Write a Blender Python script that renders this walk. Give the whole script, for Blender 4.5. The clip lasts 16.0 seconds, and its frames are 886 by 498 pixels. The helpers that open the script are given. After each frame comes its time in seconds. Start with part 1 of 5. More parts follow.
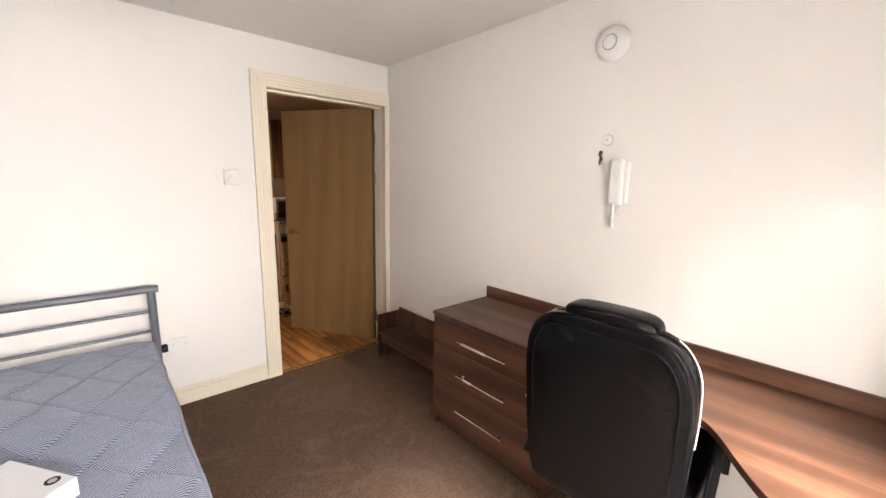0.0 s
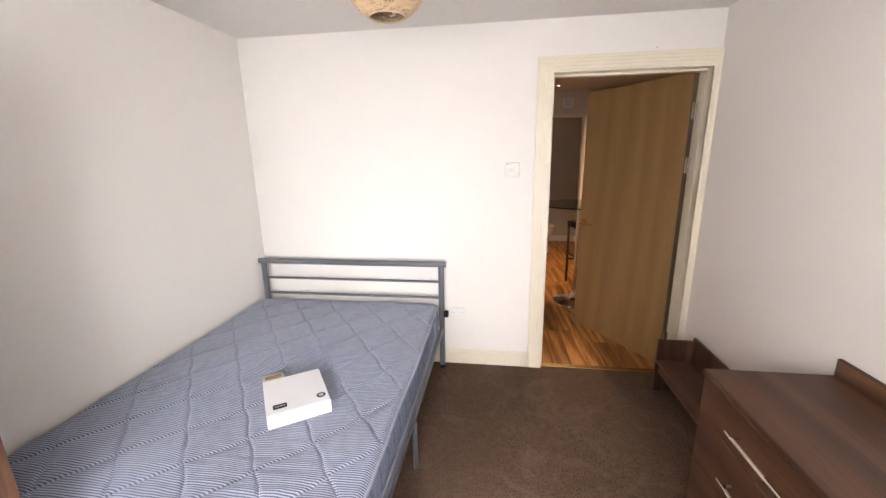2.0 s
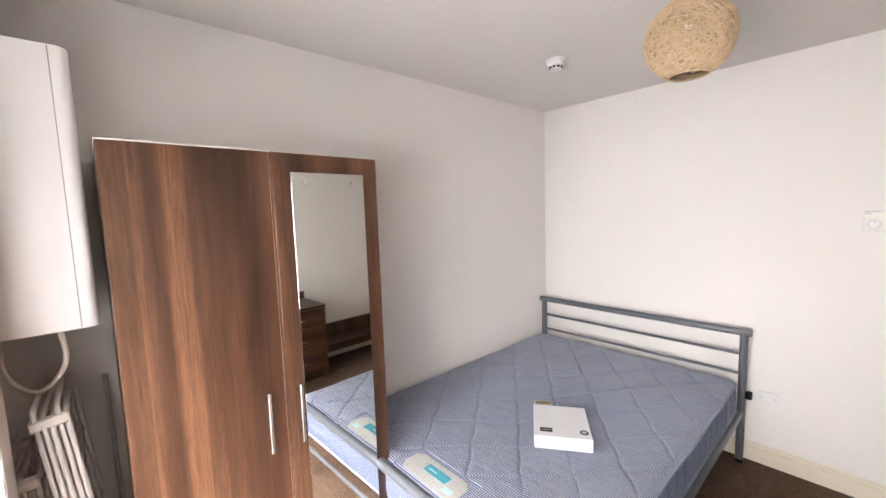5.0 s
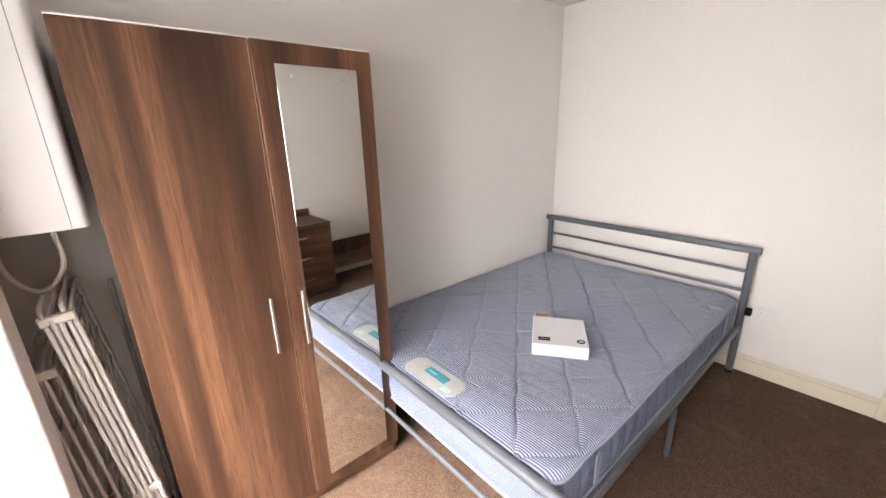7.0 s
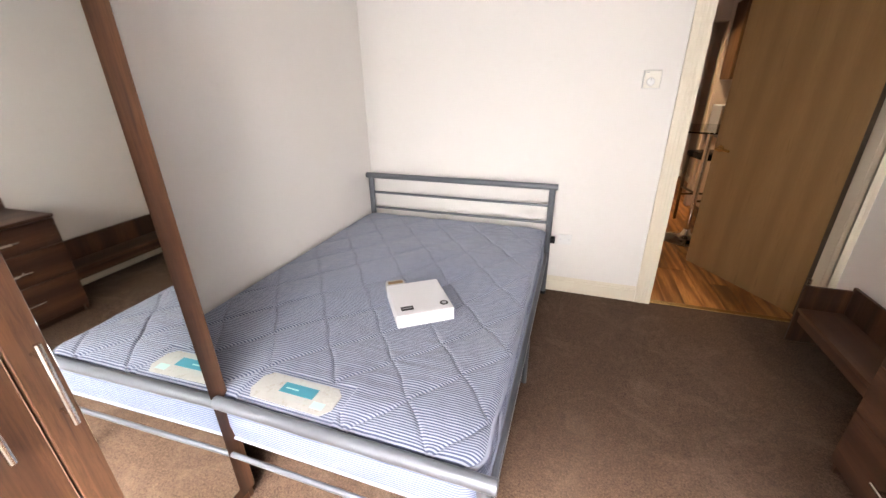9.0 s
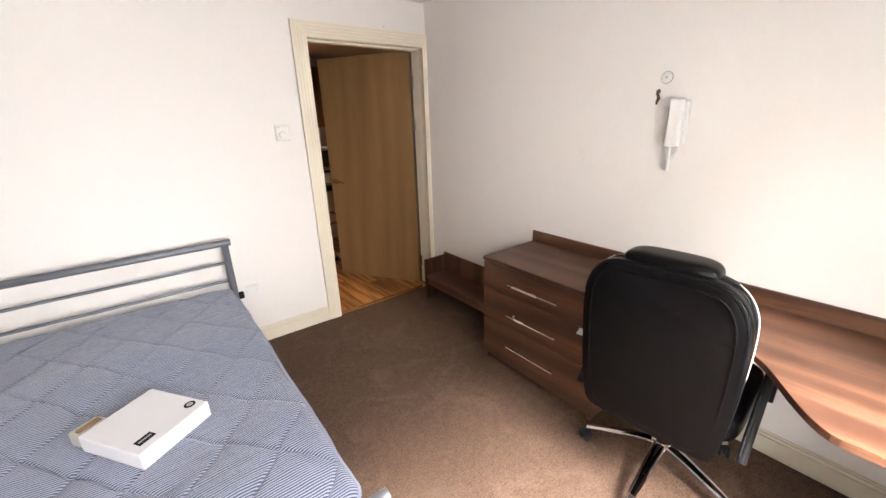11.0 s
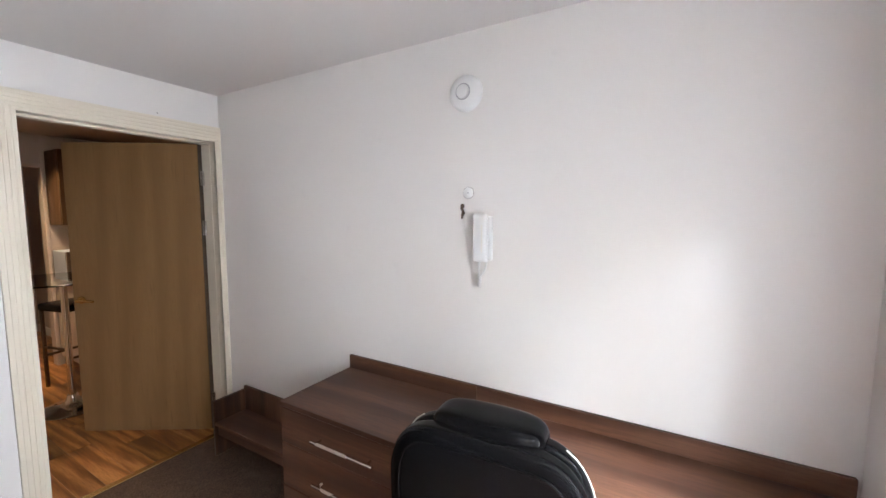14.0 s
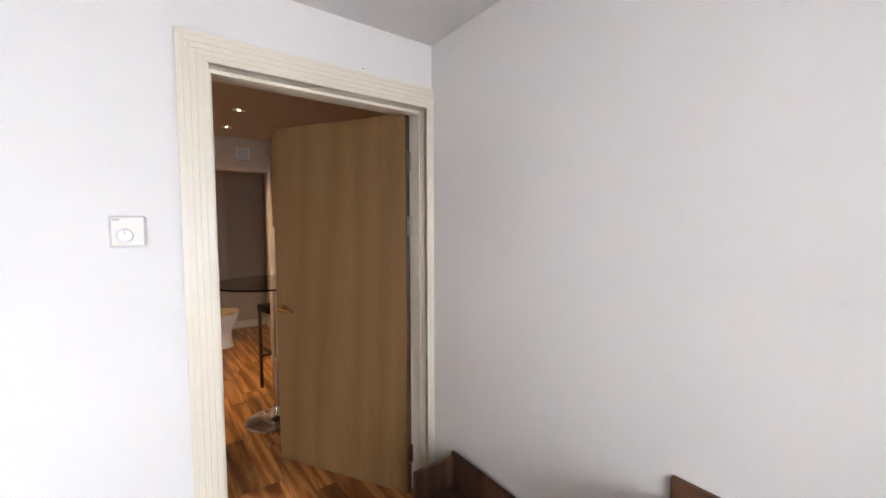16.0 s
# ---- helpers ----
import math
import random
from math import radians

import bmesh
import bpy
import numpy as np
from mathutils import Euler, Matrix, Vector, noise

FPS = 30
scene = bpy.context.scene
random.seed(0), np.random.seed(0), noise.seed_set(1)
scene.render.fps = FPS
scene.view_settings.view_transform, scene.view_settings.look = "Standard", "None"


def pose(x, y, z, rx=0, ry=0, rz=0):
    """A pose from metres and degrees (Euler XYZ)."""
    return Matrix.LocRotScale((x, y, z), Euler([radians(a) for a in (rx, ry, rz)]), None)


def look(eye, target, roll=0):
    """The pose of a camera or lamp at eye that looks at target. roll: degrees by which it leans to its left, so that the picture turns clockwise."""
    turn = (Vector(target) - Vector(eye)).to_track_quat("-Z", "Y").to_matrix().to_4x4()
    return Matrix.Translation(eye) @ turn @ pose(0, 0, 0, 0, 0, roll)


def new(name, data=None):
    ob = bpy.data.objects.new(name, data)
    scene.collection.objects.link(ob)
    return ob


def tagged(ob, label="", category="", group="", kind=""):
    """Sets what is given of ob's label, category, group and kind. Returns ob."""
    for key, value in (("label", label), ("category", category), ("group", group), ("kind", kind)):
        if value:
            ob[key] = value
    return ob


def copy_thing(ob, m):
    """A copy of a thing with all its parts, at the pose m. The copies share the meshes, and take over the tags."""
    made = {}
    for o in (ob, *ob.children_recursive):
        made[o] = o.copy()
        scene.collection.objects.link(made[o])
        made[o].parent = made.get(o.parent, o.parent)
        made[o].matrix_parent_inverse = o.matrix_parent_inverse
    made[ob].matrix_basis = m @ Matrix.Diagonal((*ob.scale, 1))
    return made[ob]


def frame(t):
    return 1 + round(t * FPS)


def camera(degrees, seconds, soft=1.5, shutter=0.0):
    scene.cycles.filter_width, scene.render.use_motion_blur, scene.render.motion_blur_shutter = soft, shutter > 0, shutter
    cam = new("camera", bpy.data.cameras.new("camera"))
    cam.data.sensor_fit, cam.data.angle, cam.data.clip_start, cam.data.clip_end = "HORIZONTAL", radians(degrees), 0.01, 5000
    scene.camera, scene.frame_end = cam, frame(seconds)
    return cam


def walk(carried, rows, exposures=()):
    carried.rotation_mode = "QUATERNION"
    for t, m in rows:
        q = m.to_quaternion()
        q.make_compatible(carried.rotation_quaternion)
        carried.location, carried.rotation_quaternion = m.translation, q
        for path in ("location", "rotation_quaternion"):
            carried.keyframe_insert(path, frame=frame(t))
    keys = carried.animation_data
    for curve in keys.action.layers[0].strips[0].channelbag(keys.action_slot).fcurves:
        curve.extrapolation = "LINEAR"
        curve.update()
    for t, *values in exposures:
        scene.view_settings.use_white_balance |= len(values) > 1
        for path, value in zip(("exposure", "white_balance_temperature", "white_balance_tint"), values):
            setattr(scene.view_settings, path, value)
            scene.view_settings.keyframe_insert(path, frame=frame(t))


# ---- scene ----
cam = camera(97.8, 16.0)
PATH = [
    (0, (0.046, -0.059, 1.45), (1.355, 1.413, 1.103), 1.1),
    (0.5, (0.102, 0.027, 1.499), (1.21, 1.652, 1.135), 1.5),
    (1, (0.315, 0.103, 1.538), (0.993, 1.94, 1.131), 1.0),
    (1.5, (0.519, 0.156, 1.56), (0.645, 2.099, 1.103), -0.3),
    (2, (0.608, 0.067, 1.549), (0.333, 1.991, 1.08), -1.0),
    (2.5, (0.673, 0.002, 1.538), (-0.046, 1.818, 1.109), -2.1),
    (3, (0.692, -0.056, 1.55), (-0.289, 1.649, 1.189), -2.1),
    (3.5, (0.708, -0.074, 1.556), (-0.482, 1.507, 1.263), -2.1),
    (4, (0.682, -0.095, 1.566), (-0.65, 1.378, 1.333), -2.1),
    (4.2, (0.678, -0.1, 1.567), (-0.701, 1.334, 1.359), -2.0),
    (6.3, (0.691, -0.074, 1.562), (-0.855, 1.163, 1.277), -1.9),
    (6.5, (0.681, -0.064, 1.542), (-0.849, 1.173, 1.182), -1.9),
    (7, (0.664, -0.046, 1.5), (-0.794, 1.194, 0.919), -1.6),
    (7.5, (0.652, -0.02, 1.468), (-0.7, 1.238, 0.7), -1.0),
    (8, (0.608, 0.004, 1.444), (-0.578, 1.358, 0.573), -0.7),
    (8.2, (0.57, 0.022, 1.439), (-0.526, 1.442, 0.556), -0.9),
    (10.3, (-0.037, 0.068, 1.506), (0.544, 1.861, 0.837), -1.8),
    (10.5, (-0.071, 0.04, 1.517), (0.682, 1.768, 0.851), -1.8),
    (11, (-0.096, -0.038, 1.513), (1.049, 1.471, 0.87), -1.8),
    (11.5, (-0.091, -0.096, 1.519), (1.312, 1.187, 0.9), -1.9),
    (12, (-0.07, -0.12, 1.526), (1.506, 0.97, 0.953), -1.9),
    (12.5, (-0.022, -0.123, 1.542), (1.672, 0.821, 1.056), -1.8),
    (13, (0.084, -0.091, 1.559), (1.846, 0.784, 1.199), -1.2),
    (13.5, (0.223, -0.039, 1.578), (1.987, 0.87, 1.328), -0.4),
    (14, (0.336, 0.084, 1.566), (2.062, 1.078, 1.383), 0.2),
    (14.5, (0.407, 0.346, 1.57), (2.076, 1.439, 1.432), 0.2),
    (15, (0.499, 0.571, 1.542), (2.062, 1.812, 1.413), 0.1),
    (15.5, (0.701, 0.826, 1.505), (2.088, 2.262, 1.392), 0.2),
    (16, (0.788, 1.121, 1.471), (1.963, 2.734, 1.342), -0.1),
]
walk(cam, [(t, look(eye, target, roll)) for t, eye, target, roll in PATH],
     exposures=[(0.0, 1.42, 6700, 12), (1.5, 1.47, 6550, 12), (3.0, 1.56, 6450, 12), (4.0, 1.40, 6400, 12), (6.5, 1.13, 6600, 12), (8.0, 1.19, 6650, 13), (10.5, 1.49, 6550, 11), (11.5, 1.27, 6500, 12), (12.5, 1.02, 6350, 11),
                (13.5, 0.96, 6000, 10), (14.5, 1.40, 5700, 9), (15.0, 1.44, 5700, 9), (15.5, 1.47, 5650, 9), (16.0, 1.48, 5800, 10)])

# ---- world, sun, window light ----
SUN_DIR = Vector((0.83, 0.47, -0.27)).normalized()
world = bpy.data.worlds.new("overcast_sky")
scene.world = world
world.use_nodes = True
wn = world.node_tree.nodes
wl = world.node_tree.links
sky = wn.new("ShaderNodeTexSky")
sky.sky_type = 'NISHITA'
sky.sun_disc = False
sky.sun_elevation = radians(14)
sky.sun_rotation = math.atan2(-SUN_DIR.x, -SUN_DIR.y)
sky.air_density, sky.dust_density = 1.0, 7.0
wl.new(sky.outputs[0], wn["Background"].inputs[0])
wn["Background"].inputs[1].default_value = 0.15

sun_data = bpy.data.lights.new("sun", 'SUN')
sun_data.energy, sun_data.angle, sun_data.color = 0.68, radians(11), (0.90, 0.95, 1.0)
sun = new("sun", sun_data)
sun.matrix_world = look((-6, -6, 6), Vector((-6, -6, 6)) + SUN_DIR)


def daylight(name, width, height, watts, eye, target):
    """A stretch of bright overcast sky that shines in at the window."""
    d = bpy.data.lights.new(name, 'AREA')
    d.shape, d.size, d.size_y = 'RECTANGLE', width, height
    d.energy, d.color = watts, (1.0, 0.955, 0.945)
    ob = new(name, d)
    ob.matrix_world = look(eye, target)


daylight("window_daylight", 3.6, 2.6, 232, (1.0, -3.0, 1.55), (0.7, 1.0, 1.6))
daylight("window_daylight_high", 3.2, 2.4, 3400, (0.45, -2.15, 4.55), (0.35, 0.0, 0.3))


# ---- mesh helpers ----
def box(bm, x0, x1, y0, y1, z0, z1, bev=0.0, seg=1):
    r = bmesh.ops.create_cube(bm, size=1.0)
    vs = r["verts"]
    for v in vs:
        v.co = Vector(((x0 + x1) / 2 + v.co.x * (x1 - x0), (y0 + y1) / 2 + v.co.y * (y1 - y0), (z0 + z1) / 2 + v.co.z * (z1 - z0)))
    if bev > 0:
        es = list({e for v in vs for e in v.link_edges})
        bmesh.ops.bevel(bm, geom=es, offset=bev, segments=seg, profile=0.5, affect='EDGES')
    return bm


def boxes(*rows, bev=0.002, seg=1):
    bm = bmesh.new()
    for r in rows:
        box(bm, *r, bev=bev, seg=seg)
    return bm


def tube(bm, pts, r, seg=12, closed=False):
    pts = [Vector(p) for p in pts]
    n = len(pts)
    rings = []
    ref = None
    for i, p in enumerate(pts):
        if closed:
            d = pts[(i + 1) % n] - pts[i - 1]
        else:
            d = pts[min(i + 1, n - 1)] - pts[max(i - 1, 0)]
        d.normalize()
        if ref is None:
            ref = Vector((0, 0, 1)) if abs(d.z) < 0.9 else Vector((1, 0, 0))
        a = (ref - d * ref.dot(d)).normalized()
        ref = a
        b = d.cross(a)
        rr = r[i] if isinstance(r, (list, tuple)) else r
        rings.append([bm.verts.new(p + (a * math.cos(k * 2 * math.pi / seg) + b * math.sin(k * 2 * math.pi / seg)) * rr) for k in range(seg)])
    m = n if closed else n - 1
    for i in range(m):
        A, B = rings[i], rings[(i + 1) % n]
        for k in range(seg):
            bm.faces.new((A[k], A[(k + 1) % seg], B[(k + 1) % seg], B[k]))
    if not closed:
        bm.faces.new(rings[0][::-1])
        bm.faces.new(rings[-1])
    return bm


def rounded(pts, r, n=5):
    """A polyline with its inner corners rounded by radius r."""
    pts = [Vector(p) for p in pts]
    out = [pts[0]]
    for a, p, b in zip(pts, pts[1:], pts[2:]):
        u, w = (a - p), (b - p)
        rr = min(r, u.length * 0.49, w.length * 0.49)
        s, e = p + u.normalized() * rr, p + w.normalized() * rr
        for k in range(n + 1):
            t = k / n
            out.append(s * (1 - t) ** 2 + p * 2 * t * (1 - t) + e * t * t)
    out.append(pts[-1])
    return out


def lathe(bm, prof, seg=32, x=0.0, y=0.0, z=0.0, axis='z'):
    rings = []
    for r, h in prof:
        ring = []
        for k in range(seg):
            c, s = math.cos(k * 2 * math.pi / seg), math.sin(k * 2 * math.pi / seg)
            rr = max(r, 0.0004)
            if axis == 'z':
                co = (x + rr * c, y + rr * s, z + h)
            elif axis == 'x':
                co = (x + h, y + rr * c, z + rr * s)
            else:
                co = (x - rr * c, y + h, z + rr * s)
            ring.append(bm.verts.new(co))
        rings.append(ring)
    for A, B in zip(rings, rings[1:]):
        for k in range(seg):
            bm.faces.new((A[k], A[(k + 1) % seg], B[(k + 1) % seg], B[k]))
    bm.faces.new(rings[0][::-1])
    bm.faces.new(rings[-1])
    return bm


def prism(bm, outline, z0, z1, bev=0.0):
    vs = [bm.verts.new((x, y, z0)) for x, y in outline]
    f = bm.faces.new(vs)
    r = bmesh.ops.extrude_face_region(bm, geom=[f])
    up = [g for g in r["geom"] if isinstance(g, bmesh.types.BMVert)]
    for v in up:
        v.co.z = z1
    if bev > 0:
        es = [e for e in bm.edges if abs(e.verts[0].co.z - e.verts[1].co.z) < 1e-6]
        bmesh.ops.bevel(bm, geom=es, offset=bev, segments=2, profile=0.5, affect='EDGES')
    return bm


def finish(ob, bm, mat, smooth=False):
    bmesh.ops.recalc_face_normals(bm, faces=bm.faces)
    if smooth:
        for f in bm.faces:
            f.smooth = True
        for e in bm.edges:
            if len(e.link_faces) == 2 and e.calc_face_angle() > radians(38):
                e.smooth = False
    bm.to_mesh(ob.data)
    bm.free()
    if mat:
        ob.data.materials.append(mat)
    return ob


def part(name, bm, material, parent, label="", smooth=False):
    ob = new(name, bpy.data.meshes.new(name))
    finish(ob, bm, material, smooth)
    ob.parent = parent
    if label:
        ob["label"] = label
    return ob


def solid(name, bm, material, label, category, kind="", smooth=False, group=""):
    """A thing or a piece of the setting that is one mesh."""
    ob = new(name, bpy.data.meshes.new(name))
    finish(ob, bm, material, smooth)
    return tagged(ob, label, category, group, kind)


def thing(name, m, label, category, group="", kind=""):
    ob = new(name)
    ob.empty_display_size = 0.1
    ob.matrix_basis = m
    return tagged(ob, label, category, group, kind)


# ---- materials ----
class Mat:
    def __init__(self, name, rough=0.5, metal=0.0, color=(0.5, 0.5, 0.5)):
        self.m = bpy.data.materials.new(name)
        self.m.use_nodes = True
        self.n, self.l = self.m.node_tree.nodes, self.m.node_tree.links
        self.b = self.n["Principled BSDF"]
        self.b.inputs["Roughness"].default_value = rough
        self.b.inputs["Metallic"].default_value = metal
        self.b.inputs["Base Color"].default_value = (*color, 1)
        self.tc = self.n.new("ShaderNodeTexCoord")

    def coord(self, scale=(1, 1, 1), rot=(0, 0, 0), offset=None):
        mp = self.n.new("ShaderNodeMapping")
        mp.inputs["Scale"].default_value = scale
        mp.inputs["Rotation"].default_value = rot
        self.l.new(self.tc.outputs["Object"], mp.inputs["Vector"])
        if offset is not None:
            self.l.new(offset, mp.inputs["Location"])
        return mp.outputs[0]

    def noise(self, scale, detail=4, co=None, rough=0.5, dist=0.0):
        t = self.n.new("ShaderNodeTexNoise")
        t.inputs["Scale"].default_value = scale
        t.inputs["Detail"].default_value = detail
        t.inputs["Roughness"].default_value = rough
        t.inputs["Distortion"].default_value = dist
        self.l.new(co if co else self.tc.outputs["Object"], t.inputs["Vector"])
        return t.outputs["Fac"]

    def wave(self, scale, co, dist=0.0, detail=2, dscale=1.0, profile='SIN', direction='X'):
        t = self.n.new("ShaderNodeTexWave")
        t.wave_profile = profile
        t.bands_direction = direction
        t.inputs["Scale"].default_value = scale
        t.inputs["Distortion"].default_value = dist
        t.inputs["Detail"].default_value = detail
        t.inputs["Detail Scale"].default_value = dscale
        self.l.new(co, t.inputs["Vector"])
        return t.outputs["Fac"]

    def ramp(self, fac, stops):
        r = self.n.new("ShaderNodeValToRGB")
        els = r.color_ramp.elements
        while len(els) < len(stops):
            els.new(0.5)
        for e, (p, c) in zip(els, stops):
            e.position = p
            e.color = (*c, 1) if len(c) == 3 else c
        self.l.new(fac, r.inputs[0])
        return r.outputs[0]

    def mix(self, fac, a, b, mode='MIX'):
        x = self.n.new("ShaderNodeMix")
        x.data_type, x.blend_type = 'RGBA', mode
        for sock, v in ((x.inputs["Factor"], fac), (x.inputs[6], a), (x.inputs[7], b)):
            if isinstance(v, (int, float)):
                sock.default_value = v
            elif isinstance(v, tuple):
                sock.default_value = (*v, 1)
            else:
                self.l.new(v, sock)
        return x.outputs[2]

    def math(self, op, a, b=0.0):
        x = self.n.new("ShaderNodeMath")
        x.operation = op
        for sock, v in ((x.inputs[0], a), (x.inputs[1], b)):
            if isinstance(v, (int, float)):
                sock.default_value = v
            else:
                self.l.new(v, sock)
        return x.outputs[0]

    def rand(self):
        return self.n.new("ShaderNodeObjectInfo").outputs["Random"]

    def color(self, c):
        self.l.new(c, self.b.inputs["Base Color"])
        return self

    def rough(self, fac, lo, hi):
        r = self.n.new("ShaderNodeMapRange")
        r.inputs["To Min"].default_value, r.inputs["To Max"].default_value = lo, hi
        self.l.new(fac, r.inputs["Value"])
        self.l.new(r.outputs[0], self.b.inputs["Roughness"])
        return self

    def bump(self, h, strength=0.2, dist=0.002):
        b = self.n.new("ShaderNodeBump")
        b.inputs["Strength"].default_value = strength
        b.inputs["Distance"].default_value = dist
        prev = self.b.inputs["Normal"].links
        if prev:
            self.l.new(prev[0].from_socket, b.inputs["Normal"])
        self.l.new(h, b.inputs["Height"])
        self.l.new(b.outputs[0], self.b.inputs["Normal"])
        return self


def painted(name, c, rough=0.6, roller=0.15, tint=0.04):
    m = Mat(name, rough)
    big = m.noise(1.3, 3)
    c2 = tuple(v * (1 - tint) for v in c)
    scuff = m.noise(9, 6, rough=0.7)
    col = m.mix(big, c2, c)
    col = m.mix(m.ramp(scuff, [(0.62, (0, 0, 0)), (0.85, (1, 1, 1))]), col, tuple(v * 0.9 for v in c))
    m.color(col)
    m.bump(m.noise(260, 3), roller, 0.0012)
    m.bump(m.noise(3.0, 2), min(0.12, roller * 0.8), 0.006)
    return m.m


def wood(name, dark, mid, light, axis='z', scale=1.0, rough=0.4, vary=0.0, streak=26, knots=0.5, gloss=0.12, stretch=14.0, figure=0.35, staves=0.0):
    """Printed or real timber with the grain along one axis: broad figure, cathedral lines, streaks, dark flecks."""
    m = Mat(name, rough)
    s = [1.0, 1.0, 1.0]
    s['xyz'.index(axis)] = 1.0 / stretch
    s3 = [1.0, 1.0, 1.0]
    s3['xyz'.index(axis)] = 1.0 / (stretch * 0.45)
    off = None
    if vary:
        cv = m.n.new("ShaderNodeCombineXYZ")
        r = m.rand()
        for k in range(3):
            m.l.new(m.math('MULTIPLY', r, 37.0 + 11 * k), cv.inputs[k])
        off = cv.outputs[0]
    co = m.coord(tuple(v * scale for v in s), offset=off)
    wide = m.coord(tuple(v * scale for v in s3), offset=off)
    flow = m.noise(4.2, 3, wide, 0.5, 1.6)
    fine = m.noise(streak * 3.2, 5, co, 0.65, 0.3)
    mid_n = m.noise(streak, 4, co, 0.6, 0.8)
    cath = m.wave(3.2, co, 9.0 * knots + 2.0, 3, 1.4, direction='DIAGONAL')
    rest = (1.0 - figure) / 0.6
    f = m.math('ADD', m.math('MULTIPLY', flow, figure), m.math('ADD', m.math('MULTIPLY', mid_n, 0.35 * rest), m.math('MULTIPLY', cath, 0.25 * rest)))
    col = m.ramp(f, [(0.30, dark), (0.5, mid), (0.68, light)])
    col = m.mix(m.ramp(fine, [(0.5, (0, 0, 0)), (0.75, (0.6, 0.6, 0.6))]), col, dark)
    fleck = m.noise(streak * 0.9, 3, m.coord(tuple(v * scale * 1.3 for v in s), rot=(0.05, 0.08, 0.03), offset=off), 0.5, 0.2)
    col = m.mix(m.ramp(fleck, [(0.64, (0, 0, 0)), (0.74, (0.55, 0.55, 0.55))]), col, tuple(v * 0.7 for v in dark))
    if staves:
        # printed veneer leaves side by side, each a little lighter or darker, with soft-edged heartwood in some
        ax = m.n.new("ShaderNodeSeparateXYZ")
        m.l.new(m.coord((1, 1, 1)), ax.inputs[0])
        across = m.math('ADD', ax.outputs[1], m.math('MULTIPLY', ax.outputs[0], 0.7))
        wob = m.math('MULTIPLY', m.math('SUBTRACT', m.noise(1.2, 2, wide), 0.5), 0.02)
        cell = m.n.new("ShaderNodeTexWhiteNoise")
        cell.noise_dimensions = '1D'
        m.l.new(m.math('FLOOR', m.math('MULTIPLY', m.math('ADD', across, wob), 1.0 / staves)), cell.inputs["W"])
        tone = m.ramp(cell.outputs["Value"], [(0.0, (0.66, 0.64, 0.61)), (0.5, (1.0, 1.0, 1.0)), (1.0, (1.36, 1.34, 1.26))])
        col = m.mix(1.0, col, tone, 'MULTIPLY')
    line = m.noise(streak * 1.9, 4, co, 0.75, 1.0)
    col = m.mix(m.ramp(line, [(0.50, (0, 0, 0)), (0.60, (0.42,) * 3), (0.66, (0, 0, 0))]), col, dark)
    if vary:
        sh = m.ramp(m.rand(), [(0.0, (1 - vary,) * 3), (1.0, (1 + vary * 0.6,) * 3)])
        col = m.mix(1.0, col, sh, 'MULTIPLY')
    m.color(col)
    m.rough(mid_n, rough - gloss * 0.5, rough + gloss)
    m.b.inputs["Specular IOR Level"].default_value = 0.3
    m.bump(fine, 0.10, 0.0006)
    return m.m


def metal(name, c, rough=0.15, m_=1.0):
    m = Mat(name, rough, m_, c)
    m.rough(m.noise(3, 3), max(rough - 0.03, 0.03), rough + 0.06)
    return m.m


def plastic(name, c, rough=0.35, tint=0.07, gloss=0.5):
    m = Mat(name, rough)
    m.b.inputs["Specular IOR Level"].default_value = gloss
    n = m.noise(14, 5, rough=0.65)
    m.color(m.mix(n, tuple(v * (1 - tint) for v in c), c))
    m.rough(n, rough - 0.06, rough + 0.1)
    m.bump(m.noise(420, 2), 0.05, 0.0004)
    return m.m


WALL = painted("wall_paint", (0.72, 0.695, 0.665))
CEIL = painted("ceiling_paint", (0.64, 0.615, 0.59), 0.8)
TRIM = painted("cream_gloss_paint", (0.69, 0.63, 0.51), 0.32, 0.05)
# tan tint carries part of the hall's warm lamp glow
HALLWALL = painted("hall_paint_warm_glow", (0.50, 0.39, 0.30))
WALNUT = wood("walnut_upright", (0.030, 0.0140, 0.0085), (0.068, 0.0310, 0.0175), (0.120, 0.0590, 0.0330), 'z', 1.0, 0.33, vary=0.08, stretch=20, streak=48, knots=0.7, figure=0.38, staves=0.066)
WALNUT_H = wood("walnut_along", (0.050, 0.0215, 0.0125), (0.084, 0.0375, 0.0212), (0.124, 0.0585, 0.033), 'y', 1.2, 0.34, vary=0.10, stretch=18, knots=0.2, figure=0.22)
OAK = wood("oak_veneer", (0.188, 0.107, 0.043), (0.21, 0.121, 0.050), (0.23, 0.135, 0.057), 'z', 1.0, 0.42, knots=0.35, streak=45, stretch=16)
PLANK = wood("plank_oak", (0.16, 0.052, 0.010), (0.34, 0.135, 0.034), (0.52, 0.245, 0.078), 'y', 2.2, 0.3, vary=0.38, knots=0.6)
STEEL = metal("brushed_nickel", (0.62, 0.58, 0.53), 0.25)
DULLSTEEL = metal("dull_steel", (0.30, 0.28, 0.26), 0.42)
CHROME = metal("chrome", (0.78, 0.77, 0.76), 0.06)
BRASS = metal("worn_brass", (0.66, 0.48, 0.22), 0.22)
FRAMEPAINT = metal("grey_bed_paint", (0.135, 0.145, 0.165), 0.33, 0.45)
EDGEHIGHLIGHT = plastic("edge_highlight", (0.42, 0.25, 0.18), 0.4)
WHITEP = plastic("white_plastic", (0.70, 0.70, 0.69))
OLDWHITE = plastic("aged_white_plastic", (0.72, 0.69, 0.62), 0.4)
